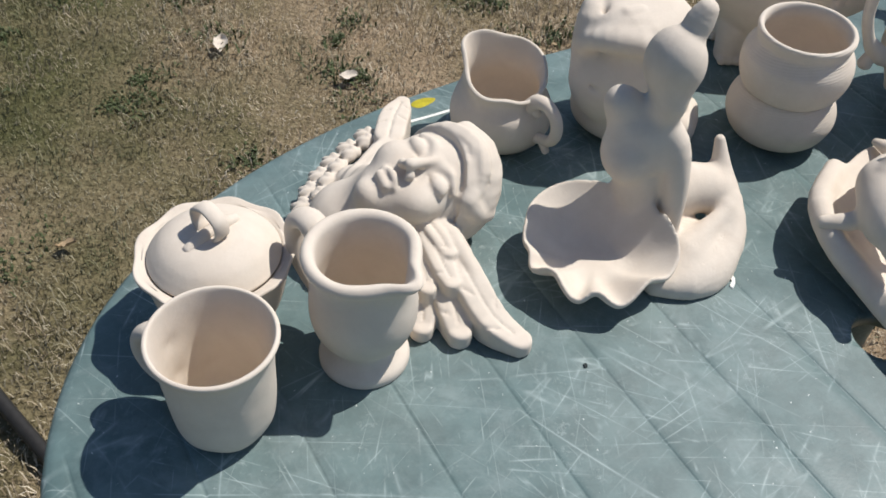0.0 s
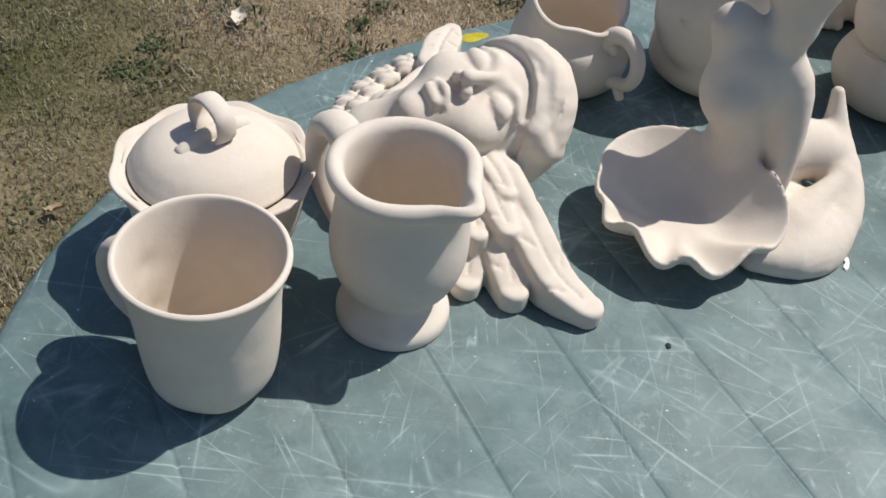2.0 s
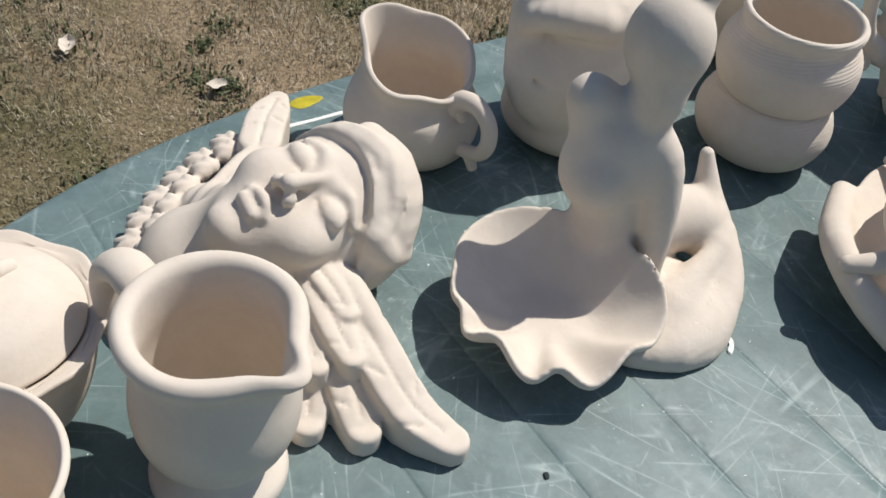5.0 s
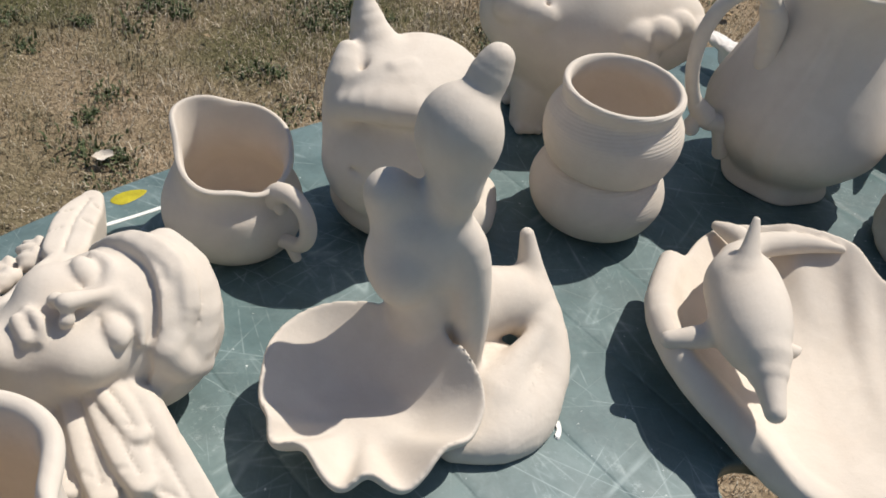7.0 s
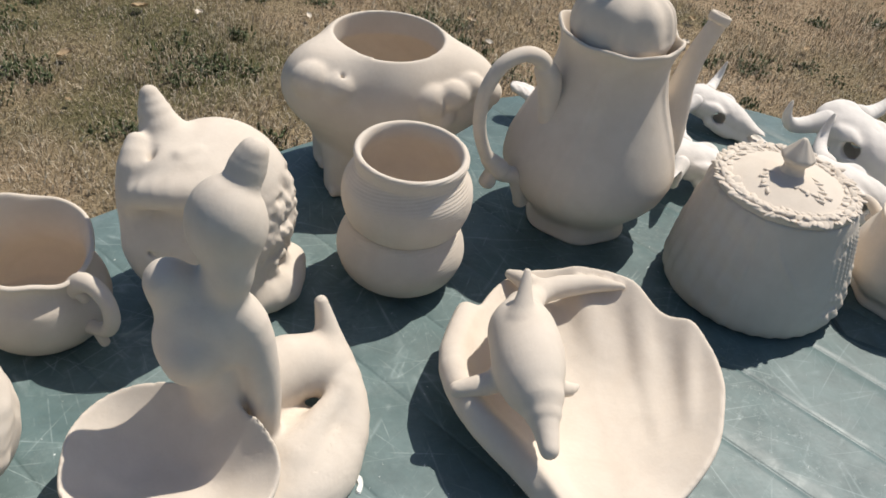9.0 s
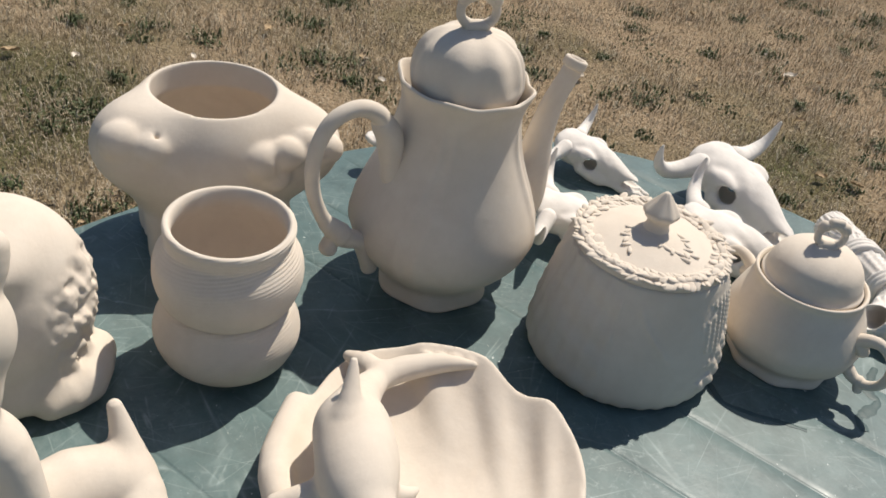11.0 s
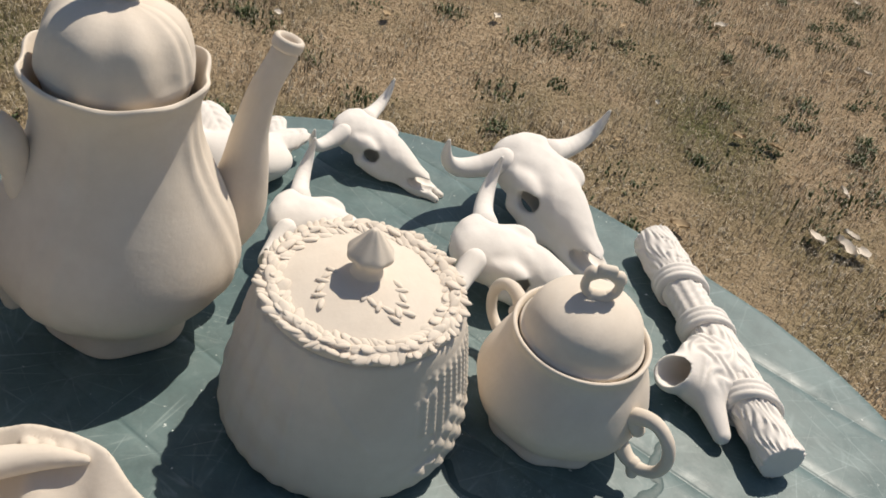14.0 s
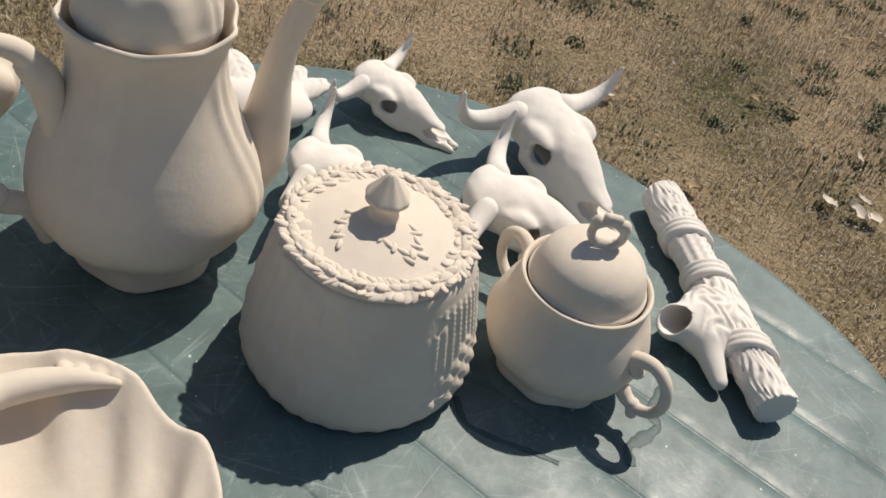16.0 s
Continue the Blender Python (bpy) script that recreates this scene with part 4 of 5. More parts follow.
        # the wing towards the lawn: a smooth ridge, two rows of small lobed feathers and one long one
        d = blend(d, chain(P, [(-0.102, 0.438, 0.010, 0.010), (-0.083, 0.461, 0.018, 0.011), (-0.069, 0.498, 0.022, 0.011), (-0.058, 0.526, 0.022, 0.010), (-0.046, 0.548, 0.019, 0.008)]) + 0.0007 * np.sin((x * 0.85 - y * 0.45) * 700), 0.006)
        cut, B = within(P, (-0.140, 0.425, -0.01), (-0.020, 0.620, 0.050))
        rows = d[cut]
        for row, (n, size, high) in enumerate(((7, 0.0150, 0.0110), (7, 0.0120, 0.0180))):
            for i in range(n):
                f = (i + 0.5 * row) / 6.5
                aim = radians(135 + 42 * f)
                bx, by = -0.0655 - 0.0915 * f + 0.051 * f * f - 0.010 * row * math.cos(aim), 0.560 - 0.111 * f - 0.010 * row * math.sin(aim)
                for k in range(-2, 3):
                    g = aim + radians(31 * k)
                    L = size * (1.0 - 0.10 * abs(k))
                    rows = blend(rows, ell(B, (bx + 0.55 * L * math.cos(g), by + 0.55 * L * math.sin(g), high + 0.0015 * (k % 2)), (0.62 * L, 0.0036, 0.0045), math.degrees(g), -14), 0.0004)
        d[cut] = np.minimum(rows, feather(B, [(-0.050, 0.548, 0.030), (-0.047, 0.572, 0.029), (-0.041, 0.598, 0.024)], 0.0125, 4, 0.45))
        # the wing towards the table's middle: long feathers, short ones laid over them, a rolled leading edge
        cut, B = within(P, (-0.070, 0.338, -0.01), (0.070, 0.450, 0.075))
        w = np.full(B[0].shape, 1.0)
        for line, half, k in (([(-0.040, 0.420, 0.036), (-0.040, 0.390, 0.022), (-0.044, 0.364, 0.010)], 0.0115, 3), ([(-0.026, 0.420, 0.038), (-0.020, 0.388, 0.024), (-0.021, 0.3645, 0.012)], 0.0112, 3), ([(-0.014, 0.418, 0.040), (-0.003, 0.384, 0.026), (0.0045, 0.360, 0.0135)], 0.0118, 3),
                              ([(-0.006, 0.420, 0.043), (0.010, 0.390, 0.034), (0.026, 0.367, 0.021), (0.0445, 0.3545, 0.0125)], 0.0120, 4)):
            w = np.minimum(w, feather(B, line, half, k, 0.25))
        for line, half, k in (([(-0.040, 0.424, 0.044), (-0.036, 0.404, 0.036), (-0.032, 0.388, 0.029)], 0.0080, 2), ([(-0.030, 0.422, 0.047), (-0.024, 0.401, 0.040), (-0.018, 0.382, 0.031)], 0.0084, 2), ([(-0.020, 0.421, 0.049), (-0.011, 0.400, 0.043), (-0.002, 0.384, 0.035)], 0.0084, 2), ([(-0.022, 0.428, 0.053), (-0.012, 0.414, 0.050), (-0.004, 0.403, 0.044)], 0.0068, 1)):
            w = np.minimum(w, feather(B, line, half, k, 0.20))
        w = blend(w, chain(B, [(-0.034, 0.430, 0.042, 0.009), (-0.018, 0.430, 0.044, 0.0085), (-0.003, 0.420, 0.041, 0.0075), (0.008, 0.402, 0.034, 0.006), (0.018, 0.388, 0.026, 0.0045)]), 0.0010)
        d[cut] = blend(d[cut], w, 0.0015)
        return np.maximum(d, -z + 0.0005)
    sculpture("winged_mask", field, (-0.150, 0.335, -0.004), (0.075, 0.635, 0.108), 0.00135, (-0.03, 0.5), BISQUE, "cream clay wall mask of a sleeping winged face", "sculpture")


def bather_dish():
    """A figure rising from a coiled, scaly tail beside a ruffled shell dish; one clay piece."""
    def field(P):
        x, y, z = P
        # coiled tail round a scaly slope
        slope = ell(P, (0.170, 0.444, 0.003), (0.040, 0.040, 0.022), 20)
        slope = blend(slope, limb(P, (0.172, 0.438, 0.014), (0.204, 0.471, 0.029), 0.013, 0.0045), 0.006)
        coil = chain(P, [(0.148, 0.478, 0.028, 0.020), (0.177, 0.491, 0.031, 0.0200), (0.199, 0.491, 0.027, 0.0175), (0.209, 0.473, 0.019, 0.0125), (0.206, 0.449, 0.012, 0.0110), (0.191, 0.428, 0.009, 0.0100), (0.170, 0.412, 0.007, 0.0095), (0.146, 0.412, 0.006, 0.0085)])
        scales = 0.00045 * np.cos(x * 560 + y * 970) * np.cos(x * 1120) * np.cos(x * 560 - y * 970)
        slope = slope + scales
        coil = coil + scales * np.clip((0.470 - y) / 0.02, 0, 1)
        d = blend(slope, coil, 0.0075)
        d = blend(d, chain(P, [(0.205, 0.496, 0.028, 0.0125), (0.203, 0.508, 0.047, 0.0068), (0.2005, 0.514, 0.060, 0.0042)]), 0.006)
        # ruffled shell
        cx, cy = 0.104, 0.431
        a = np.arctan2(y - cy, x - cx)
        r = np.hypot(x - cx, y - cy)
        R = polar(a, ((15, 0.048), (45, 0.046), (75, 0.048), (98, 0.052), (121, 0.0575), (143, 0.0580), (163, 0.0550), (180, 0.0550), (194, 0.0535), (207, 0.0565), (223, 0.0495), (247, 0.0560), (262, 0.0500), (281, 0.0555), (307, 0.0500), (330, 0.0555), (352, 0.0570)))
        H = polar(a, ((15, 0.050), (45, 0.046), (75, 0.043), (98, 0.042), (121, 0.037), (143, 0.034), (163, 0.034), (180, 0.029), (194, 0.033), (207, 0.026), (223, 0.035), (247, 0.022), (262, 0.031), (281, 0.020), (307, 0.033), (330, 0.023), (352, 0.033)))
        q = np.clip(r / R, 0, 1.15)
        mean = 0.031 + 0.010 * np.cos(a - 1.3)
        h = 0.0065 + (mean - 0.0065) * q ** 1.9 + 0.7 * (H - mean) * q ** 2.2
        d = blend(d, sheet(P, h, 0.0024, r - R), 0.0025)
        d = blend(d, ell(P, (cx, cy, 0.004), (0.028, 0.028, 0.009)), 0.006)
        # hips, torso, shoulders, arm
        d = blend(d, limb(P, (0.134, 0.474, 0.060), (0.141, 0.477, 0.022), 0.0190, 0.0220), 0.004)
        d = blend(d, ell(P, (0.131, 0.471, 0.084), (0.0300, 0.0185, 0.033)), 0.006)
        d = blend(d, chain(P, [(0.1110, 0.478, 0.1175, 0.0118), (0.1160, 0.476, 0.104, 0.0135), (0.128, 0.474, 0.090, 0.016)]), 0.004)
        d = blend(d, limb(P, (0.1110, 0.478, 0.1165), (0.136, 0.474, 0.1120), 0.0105, 0.0095), 0.005)
        d = blend(d, chain(P, [(0.140, 0.468, 0.108, 0.0085), (0.150, 0.464, 0.094, 0.0105), (0.154, 0.460, 0.076, 0.0105), (0.1575, 0.456, 0.050, 0.0090), (0.157, 0.452, 0.020, 0.0085)]), 0.004)
        d = carve(d, chain(P, [(0.140, 0.452, 0.070, 0.0015), (0.147, 0.448, 0.050, 0.002)]), 0.007)
        d = blend(d, ell(P, (0.119, 0.459, 0.078), (0.013, 0.011, 0.014)), 0.008)
        # neck, head bent forward, knot of hair
        d = blend(d, limb(P, (0.134, 0.474, 0.108), (0.138, 0.477, 0.128), 0.0105, 0.0100), 0.004)
        d = blend(d, ell(P, (0.1405, 0.479, 0.150), (0.0205, 0.0220, 0.0255), 15), 0.004)
        d = blend(d, ell(P, (0.1410, 0.469, 0.127), (0.0120, 0.0120, 0.0175)), 0.007)
        d = blend(d, chain(P, [(0.1470, 0.482, 0.167, 0.0095), (0.1515, 0.485, 0.178, 0.0098), (0.1545, 0.486, 0.1855, 0.0078)]), 0.0028)
        return np.maximum(d, -z + 0.0005)
    sculpture("shell_dish_figurine", field, (0.030, 0.350, -0.004), (0.250, 0.530, 0.205), 0.00145, (0.14, 0.45), BISQUE, "cream clay figurine rising beside a ruffled shell dish", "figurine")


def dolphin_dish():
    """A fluted shell dish, its rim rolled and lumpy, with a dolphin lying over one side."""
    cx, cy = 0.362, 0.447

    def shell(P):
        x, y, z = P
        a = np.arctan2(y - cy, x - cx)
        r = np.hypot(x - cx, y - cy)
        R = polar(a, ((2, 0.0800), (19, 0.0810), (34, 0.0790), (43, 0.0800), (53, 0.0860), (63, 0.0910), (75, 0.0960), (98, 0.1060), (124, 0.0930), (151, 0.0880), (169, 0.0920), (184, 0.0890), (202, 0.0790), (222, 0.0860), (240, 0.1100), (249, 0.1170), (259, 0.1060), (283, 0.0890), (318, 0.0770), (340, 0.0770)))
        H = polar(a, ((2, 0.040), (19, 0.041), (34, 0.038), (53, 0.046), (63, 0.046), (75, 0.040), (98, 0.030), (124, 0.030), (151, 0.033), (176, 0.035), (202, 0.027), (222, 0.024), (245, 0.030), (259, 0.026), (283, 0.031), (318, 0.036), (340, 0.038)))
        f = np.arctan2(y - 0.290, x - 0.350)
        side = np.clip((y - 0.395) / 0.06, 0, 1) * np.clip((1.60 - f) / 0.15, 0, 1) * np.clip((f - 0.85) / 0.25, 0, 1)
        q = np.clip(r / R, 0, 1.15)
        wave = np.sin(f * 40 + 1.2) + 0.15 * np.sin(f * 80 + 0.4)
        R = R + 0.0006 * wave * side
        h = 0.0060 + (H - 0.0060) * q ** (1.9 - 0.5 * bell(around(a, radians(75)), 0.7)) + 0.0030 * wave * np.clip((q - 0.35) / 0.45, 0, 1) * np.clip((1.12 - q) / 0.4, 0.1, 1) * side
        # folds of the near lip
        g = around(a, radians(250))
        h = h + 0.004 * np.sin(g * 9) * bell(g, 0.5) * q ** 3
        d = sheet(P, h, 0.0042, r - R, 0.0034)
        d = blend(d, ell(P, (cx, cy, 0.002), (0.050, 0.050, 0.009)), 0.008)
        d = blend(d, chain(P, [(0.300, 0.522, 0.030, 0.0070), (0.278, 0.485, 0.033, 0.0085), (0.272, 0.455, 0.034, 0.0090), (0.280, 0.430, 0.026, 0.0090), (0.294, 0.405, 0.019, 0.0090), (0.306, 0.372, 0.018, 0.0090), (0.318, 0.345, 0.021, 0.0075)]), 0.007)
        # small beads along the back rim
        for k in range(4):
            d = blend(d, ell(P, (0.384 + 0.0075 * k, 0.5285 - 0.004 * k, 0.0415 + 0.001 * k), (0.0040, 0.0060, 0.0036), 20), 0.0014)
        return np.maximum(d, -z + 0.0005)

    def dolphin(P):
        b = ell(P, (0.3085, 0.4475, 0.0590), (0.0400, 0.0215, 0.0225), 76, 5)
        b = blend(b, chain(P, [(0.312, 0.470, 0.060, 0.0175), (0.326, 0.495, 0.052, 0.0125), (0.342, 0.513, 0.044, 0.0085), (0.350, 0.522, 0.042, 0.0070)]), 0.010)
        b = blend(b, chain(P, [(0.3045, 0.4160, 0.0560, 0.0135), (0.3020, 0.4020, 0.0520, 0.0080), (0.2995, 0.3880, 0.0480, 0.0056)]), 0.004)
        # back fin, flippers, flukes
        b = blend(b, chain(P, [(0.3080, 0.4640, 0.0760, 0.0075), (0.3120, 0.4740, 0.0865, 0.0045), (0.3148, 0.4815, 0.0950, 0.0024)]), 0.004)
        b = blend(b, chain(P, [(0.300, 0.446, 0.048, 0.0075), (0.284, 0.445, 0.044, 0.0068), (0.267, 0.447, 0.041, 0.0050)]), 0.004)
        b = blend(b, chain(P, [(0.318, 0.430, 0.050, 0.0065), (0.330, 0.430, 0.046, 0.0045), (0.338, 0.434, 0.043, 0.0020)]), 0.003)
        b = blend(b, chain(P, [(0.350, 0.520, 0.042, 0.0075), (0.346, 0.534, 0.040, 0.0070), (0.339, 0.546, 0.038, 0.0035)]), 0.003)
        b = blend(b, chain(P, [(0.350, 0.520, 0.042, 0.0078), (0.366, 0.522, 0.043, 0.0078), (0.388, 0.519, 0.045, 0.0060), (0.406, 0.511, 0.047, 0.0024)]), 0.003)
        return np.maximum(b, 0.012 - P[2])
    t = thing("dolphin_dish", cx, cy, label="pale clay shell dish with a dolphin lying on it", category="dish")
    o = (cx, cy, 0)
    part("shell_dish", relaxed(surface("shell_dish", shell, (0.255, 0.315, -0.004), (0.462, 0.578, 0.062), 0.0014, o), 2, 0.4), BISQUE, t)
    part("dolphin", relaxed(surface("dolphin", dolphin, (0.252, 0.372, 0.0), (0.420, 0.562, 0.104), 0.0014, o), 2, 0.4), BISQUE, t)


def cub_jar():
    """A hunched animal with one upright ear, a heavy folded brow and a woolly flank."""
    def field(P):
        x, y, z = P
        d = ell(P, (0.151, 0.612, 0.062), (0.0535, 0.0480, 0.0640), 10)
        d = blend(d, ell(P, (0.152, 0.610, 0.018), (0.050, 0.045, 0.022), 15), 0.014)
        pits = np.clip(ripple(P, 300, 1.0) + 0.15, 0, 1) * 0.0050 + 0.0012 * ripple(P, 620, 3.0)
        d = d + pits * np.clip((x - 0.172) / 0.012, 0, 1) * np.clip((0.098 - z) / 0.015, 0, 1) * np.clip((z - 0.022) / 0.01, 0, 1)
        # flat top of the head and the ear
        d = blend(d, ell(P, (0.137, 0.594, 0.106), (0.036, 0.034, 0.020), 10, -6), 0.010)
        d = blend(d, chain(P, [(0.1230, 0.612, 0.114, 0.0160), (0.1175, 0.620, 0.131, 0.0105), (0.1150, 0.624, 0.1420, 0.0062)]), 0.008)
        d = carve(d, chain(P, [(0.1090, 0.603, 0.139, 0.0030), (0.1115, 0.594, 0.124, 0.0028), (0.1130, 0.584, 0.112, 0.0020)]), 0.005)
        # side flap of the face
        d = blend(d, chain(P, [(0.1045, 0.603, 0.122, 0.0065), (0.1010, 0.592, 0.112, 0.0090), (0.1000, 0.586, 0.092, 0.0100), (0.1030, 0.584, 0.066, 0.0100)]), 0.005)
        d = carve(d, chain(P, [(0.0965, 0.585, 0.120, 0.0012), (0.0945, 0.577, 0.100, 0.0012), (0.0950, 0.577, 0.080, 0.0010)]), 0.003)
        # brow and its folds
        d = blend(d, chain(P, [(0.1010, 0.578, 0.0980, 0.0065), (0.1080, 0.571, 0.1060, 0.0085), (0.1210, 0.566, 0.1085, 0.0095), (0.1370, 0.564, 0.1080, 0.0090)]), 0.0070)
        for k, (fx, fy, fz) in enumerate(((0.1285, 0.5840, 0.1230), (0.1330, 0.5765, 0.1190), (0.1375, 0.5695, 0.1155))):
            d = blend(d, limb(P, (fx, fy, fz - 0.002), (fx + 0.010, fy + 0.004, fz - 0.001), 0.0062, 0.0050), 0.0018)
        d = carve(d, ell(P, (0.1200, 0.554, 0.0900), (0.024, 0.010, 0.008)), 0.007)
        # jaw, paw
        d = blend(d, ell(P, (0.1240, 0.577, 0.0600), (0.030, 0.018, 0.030)), 0.012)
        d = carve(d, chain(P, [(0.0980, 0.580, 0.072, 0.001), (0.112, 0.560, 0.066, 0.001), (0.130, 0.556, 0.066, 0.001)]), 0.004)
        d = blend(d, chain(P, [(0.200, 0.612, 0.014, 0.013), (0.192, 0.586, 0.013, 0.013), (0.172, 0.575, 0.011, 0.010)]), 0.004)
        return np.maximum(d, -z + 0.0005)
    sculpture("animal_figurine", field, (0.080, 0.540, -0.004), (0.225, 0.680, 0.156), 0.0014, (0.15, 0.61), BISQUE, "cream clay animal figurine with an ear and woolly flank", "figurine")


def animal_planter():
    o = (0.299, 0.735)

    def field(P):
        x, y, z = P
        d = ell(P, (0.299, 0.742, 0.074), (0.066, 0.060, 0.066))
        d = blend(d, ell(P, (0.299, 0.738, 0.020), (0.046, 0.040, 0.022)), 0.016)
        d = blend(d, ell(P, (0.244, 0.724, 0.092), (0.030, 0.028, 0.030)), 0.022)
        d = blend(d, ell(P, (0.354, 0.718, 0.086), (0.030, 0.028, 0.030)), 0.022)
        for c, r in (((0.232, 0.706, 0.104), 0.012), ((0.250, 0.700, 0.100), 0.010), ((0.322, 0.690, 0.090), 0.012), ((0.338, 0.688, 0.096), 0.010), ((0.330, 0.689, 0.078), 0.009), ((0.352, 0.694, 0.100), 0.009), ((0.368, 0.698, 0.092), 0.010)):
            d = blend(d, ell(P, c, (r * 1.25, r, r * 1.15)), 0.0034)
        for fx, fy in ((0.262, 0.718), (0.337, 0.712), (0.262, 0.760), (0.337, 0.760)):
            d = blend(d, limb(P, (fx, fy, 0.030), (fx, fy - 0.003, 0.008), 0.014, 0.013), 0.007)
            for k in (-1, 0, 1):
                d = blend(d, ell(P, (fx + 0.007 * k, fy - 0.013, 0.005), (0.0045, 0.006, 0.0055)), 0.0015)
        d = blend(d, ell(P, (0.321, 0.6905, 0.0880), (0.0095, 0.0080, 0.0085)), 0.0018)
        for crease in ([(0.255, 0.697, 0.122, 0.001), (0.2535, 0.698, 0.112, 0.0016), (0.252, 0.702, 0.100, 0.001)], [(0.300, 0.686, 0.110, 0.0008), (0.309, 0.681, 0.106, 0.0014), (0.316, 0.681, 0.112, 0.0008)], [(0.336, 0.677, 0.110, 0.0008), (0.347, 0.680, 0.106, 0.0013), (0.354, 0.684, 0.110, 0.0008)], [(0.327, 0.679, 0.100, 0.001), (0.331, 0.680, 0.084, 0.0012)]):
            d = carve(d, chain(P, crease), 0.003)
        tilt = (z - 0.1235) + (y - 0.735) * -0.04
        d = -blend(-d, -tilt, 0.004)
        hole = np.sqrt(((x - 0.299) / 0.0425) ** 2 + ((y - 0.741) / 0.0400) ** 2) - 1
        hole = np.maximum(hole * 0.034, 0.09 - z)
        hole = np.minimum(hole, ell(P, (0.299, 0.742, 0.070), (0.055, 0.049, 0.054)))
        d = carve(d, hole, 0.002)
        return np.maximum(d, -z + 0.0005)
    sculpture("animal_planter", field, (0.205, 0.670, -0.004), (0.395, 0.800, 0.130), 0.0015, o, BISQUE, "large cream clay planter with animal heads and clawed feet", "planter")


def leaf_plaque():
    """A clay piece with leaf-shaped wings, half hidden behind the pot."""
    def field(P):
        x, y, z = P
        d = ell(P, (0.545, 0.775, 0.014), (0.040, 0.024, 0.016), -10)
        for i, (lx, ly, t, r) in enumerate(((0.588, 0.790, 10, 0.017), (0.580, 0.806, 40, 0.015), (0.536, 0.806, 100, 0.020), (0.515, 0.798, 140, 0.016), (0.462, 0.812, 150, 0.018), (0.470, 0.796, 190, 0.016))):
            sa, ca = math.sin(radians(t)), math.cos(radians(t))
            N = -(x - lx) * sa + (y - ly) * ca
            lobe = ell(P, (lx, ly, 0.016 if i < 2 else 0.026), (r, r * 0.62, 0.005), t, 15) + 0.0010 * bell(N, 0.0012) + 0.0005 * np.sin(((x - lx) * ca + (y - ly) * sa + np.abs(N)) * 900)
            d = np.minimum(d, lobe) if i < 2 else blend(d, lobe, 0.003)
        d = blend(d, chain(P, [(0.470, 0.800, 0.018, 0.012), (0.510, 0.785, 0.018, 0.014), (0.545, 0.775, 0.016, 0.014), (0.585, 0.792, 0.014, 0.008)]), 0.006)
        return np.maximum(d, -z + 0.0005)
    sculpture("leaf_plaque", field, (0.435, 0.735, -0.004), (0.615, 0.840, 0.060), 0.0014, (0.535, 0.785), WHITE_CLAY, "white clay wall plaque with leaf-shaped wings", "sculpture")


def skull_mesh():
    """A horned ox skull, nose along +x, 13 cm long."""
    def field(P):
        x, y, z = P
        ay = np.abs(y)
        Q = (x, ay, z)
        d = ell(P, (-0.002, 0, 0.028), (0.029, 0.028, 0.020))
        d = blend(d, ell(P, (-0.018, 0, 0.036), (0.011, 0.025, 0.0115)), 0.010)
        d = blend(d, ell(P, (0.030, 0, 0.026), (0.036, 0.021, 0.018), 0, -12), 0.014)
        d = blend(d, limb(P, (0.035, 0, 0.026), (0.088, 0, 0.014), 0.0165, 0.0085), 0.012)
        d = blend(d, limb(Q, (0.030, 0.018, 0.012), (0.085, 0.007, 0.006), 0.0075, 0.006), 0.007)
        d = blend(d, ell(Q, (0.018, 0.0225, 0.035), (0.014, 0.0075, 0.009)), 0.006)
        d = blend(d, limb(Q, (0.018, 0.0235, 0.018), (0.045, 0.017, 0.010), 0.008, 0.007), 0.006)
        # nose bones and upper jaw tips
        d = blend(d, limb(Q, (0.055, 0.0035, 0.0270), (0.086, 0.0025, 0.0205), 0.0055, 0.0035), 0.004)
        d = blend(d, limb(Q, (0.080, 0.007, 0.008), (0.105, 0.0050, 0.006), 0.0060, 0.0040), 0.005)
        d = carve(d, ell(Q, (0.0850, 0.0064, 0.0160), (0.0195, 0.0078, 0.0066), 0, 10), 0.0010)
        d = carve(d, limb(P, (0.098, 0, 0.000), (0.112, 0, 0.012), 0.0022, 0.0022), 0.002)
        # eye sockets open into a hollow inside
        d = carve(d, ell(Q, (0.018, 0.0112, 0.0235), (0.032, 0.0110, 0.0165)), 0.001)
        d = carve(d, limb(Q, (0.0320, 0.046, 0.0315), (0.0255, 0.012, 0.0275), 0.0086, 0.0082), 0.0008)
        d = carve(d, ell(Q, (0.062, 0.020, 0.000), (0.014, 0.010, 0.006)), 0.003)
        d = carve(d, chain(P, [(0.000, 0.002, 0.0548, 0.0006), (0.012, -0.001, 0.0510, 0.0007), (0.030, 0.001, 0.0465, 0.0006)]), 0.0012)
        return d + 0.0004 * ripple(P, 300, 4.0) * np.clip((0.05 - ay) / 0.01, 0, 1)

    def horn(P):
        return chain(P, [(-0.010, 0.022, 0.035, 0.0105), (-0.014, 0.040, 0.031, 0.0082), (-0.016, 0.057, 0.032, 0.0070), (-0.016, 0.069, 0.040, 0.0052), (-0.015, 0.0745, 0.051, 0.0034), (-0.014, 0.076, 0.062, 0.0015)])

    def other(P):
        return horn((P[0], -P[1], P[2]))
    return (relaxed(surface("skull", field, (-0.045, -0.050, -0.004), (0.118, 0.050, 0.066), 0.0012), 2, 0.4),
            relaxed(surface("horn", horn, (-0.030, 0.008, 0.015), (0.006, 0.084, 0.070), 0.0011), 2, 0.4),
            relaxed(surface("horn", other, (-0.030, -0.084, 0.015), (0.006, -0.008, 0.070), 0.0011), 2, 0.4))


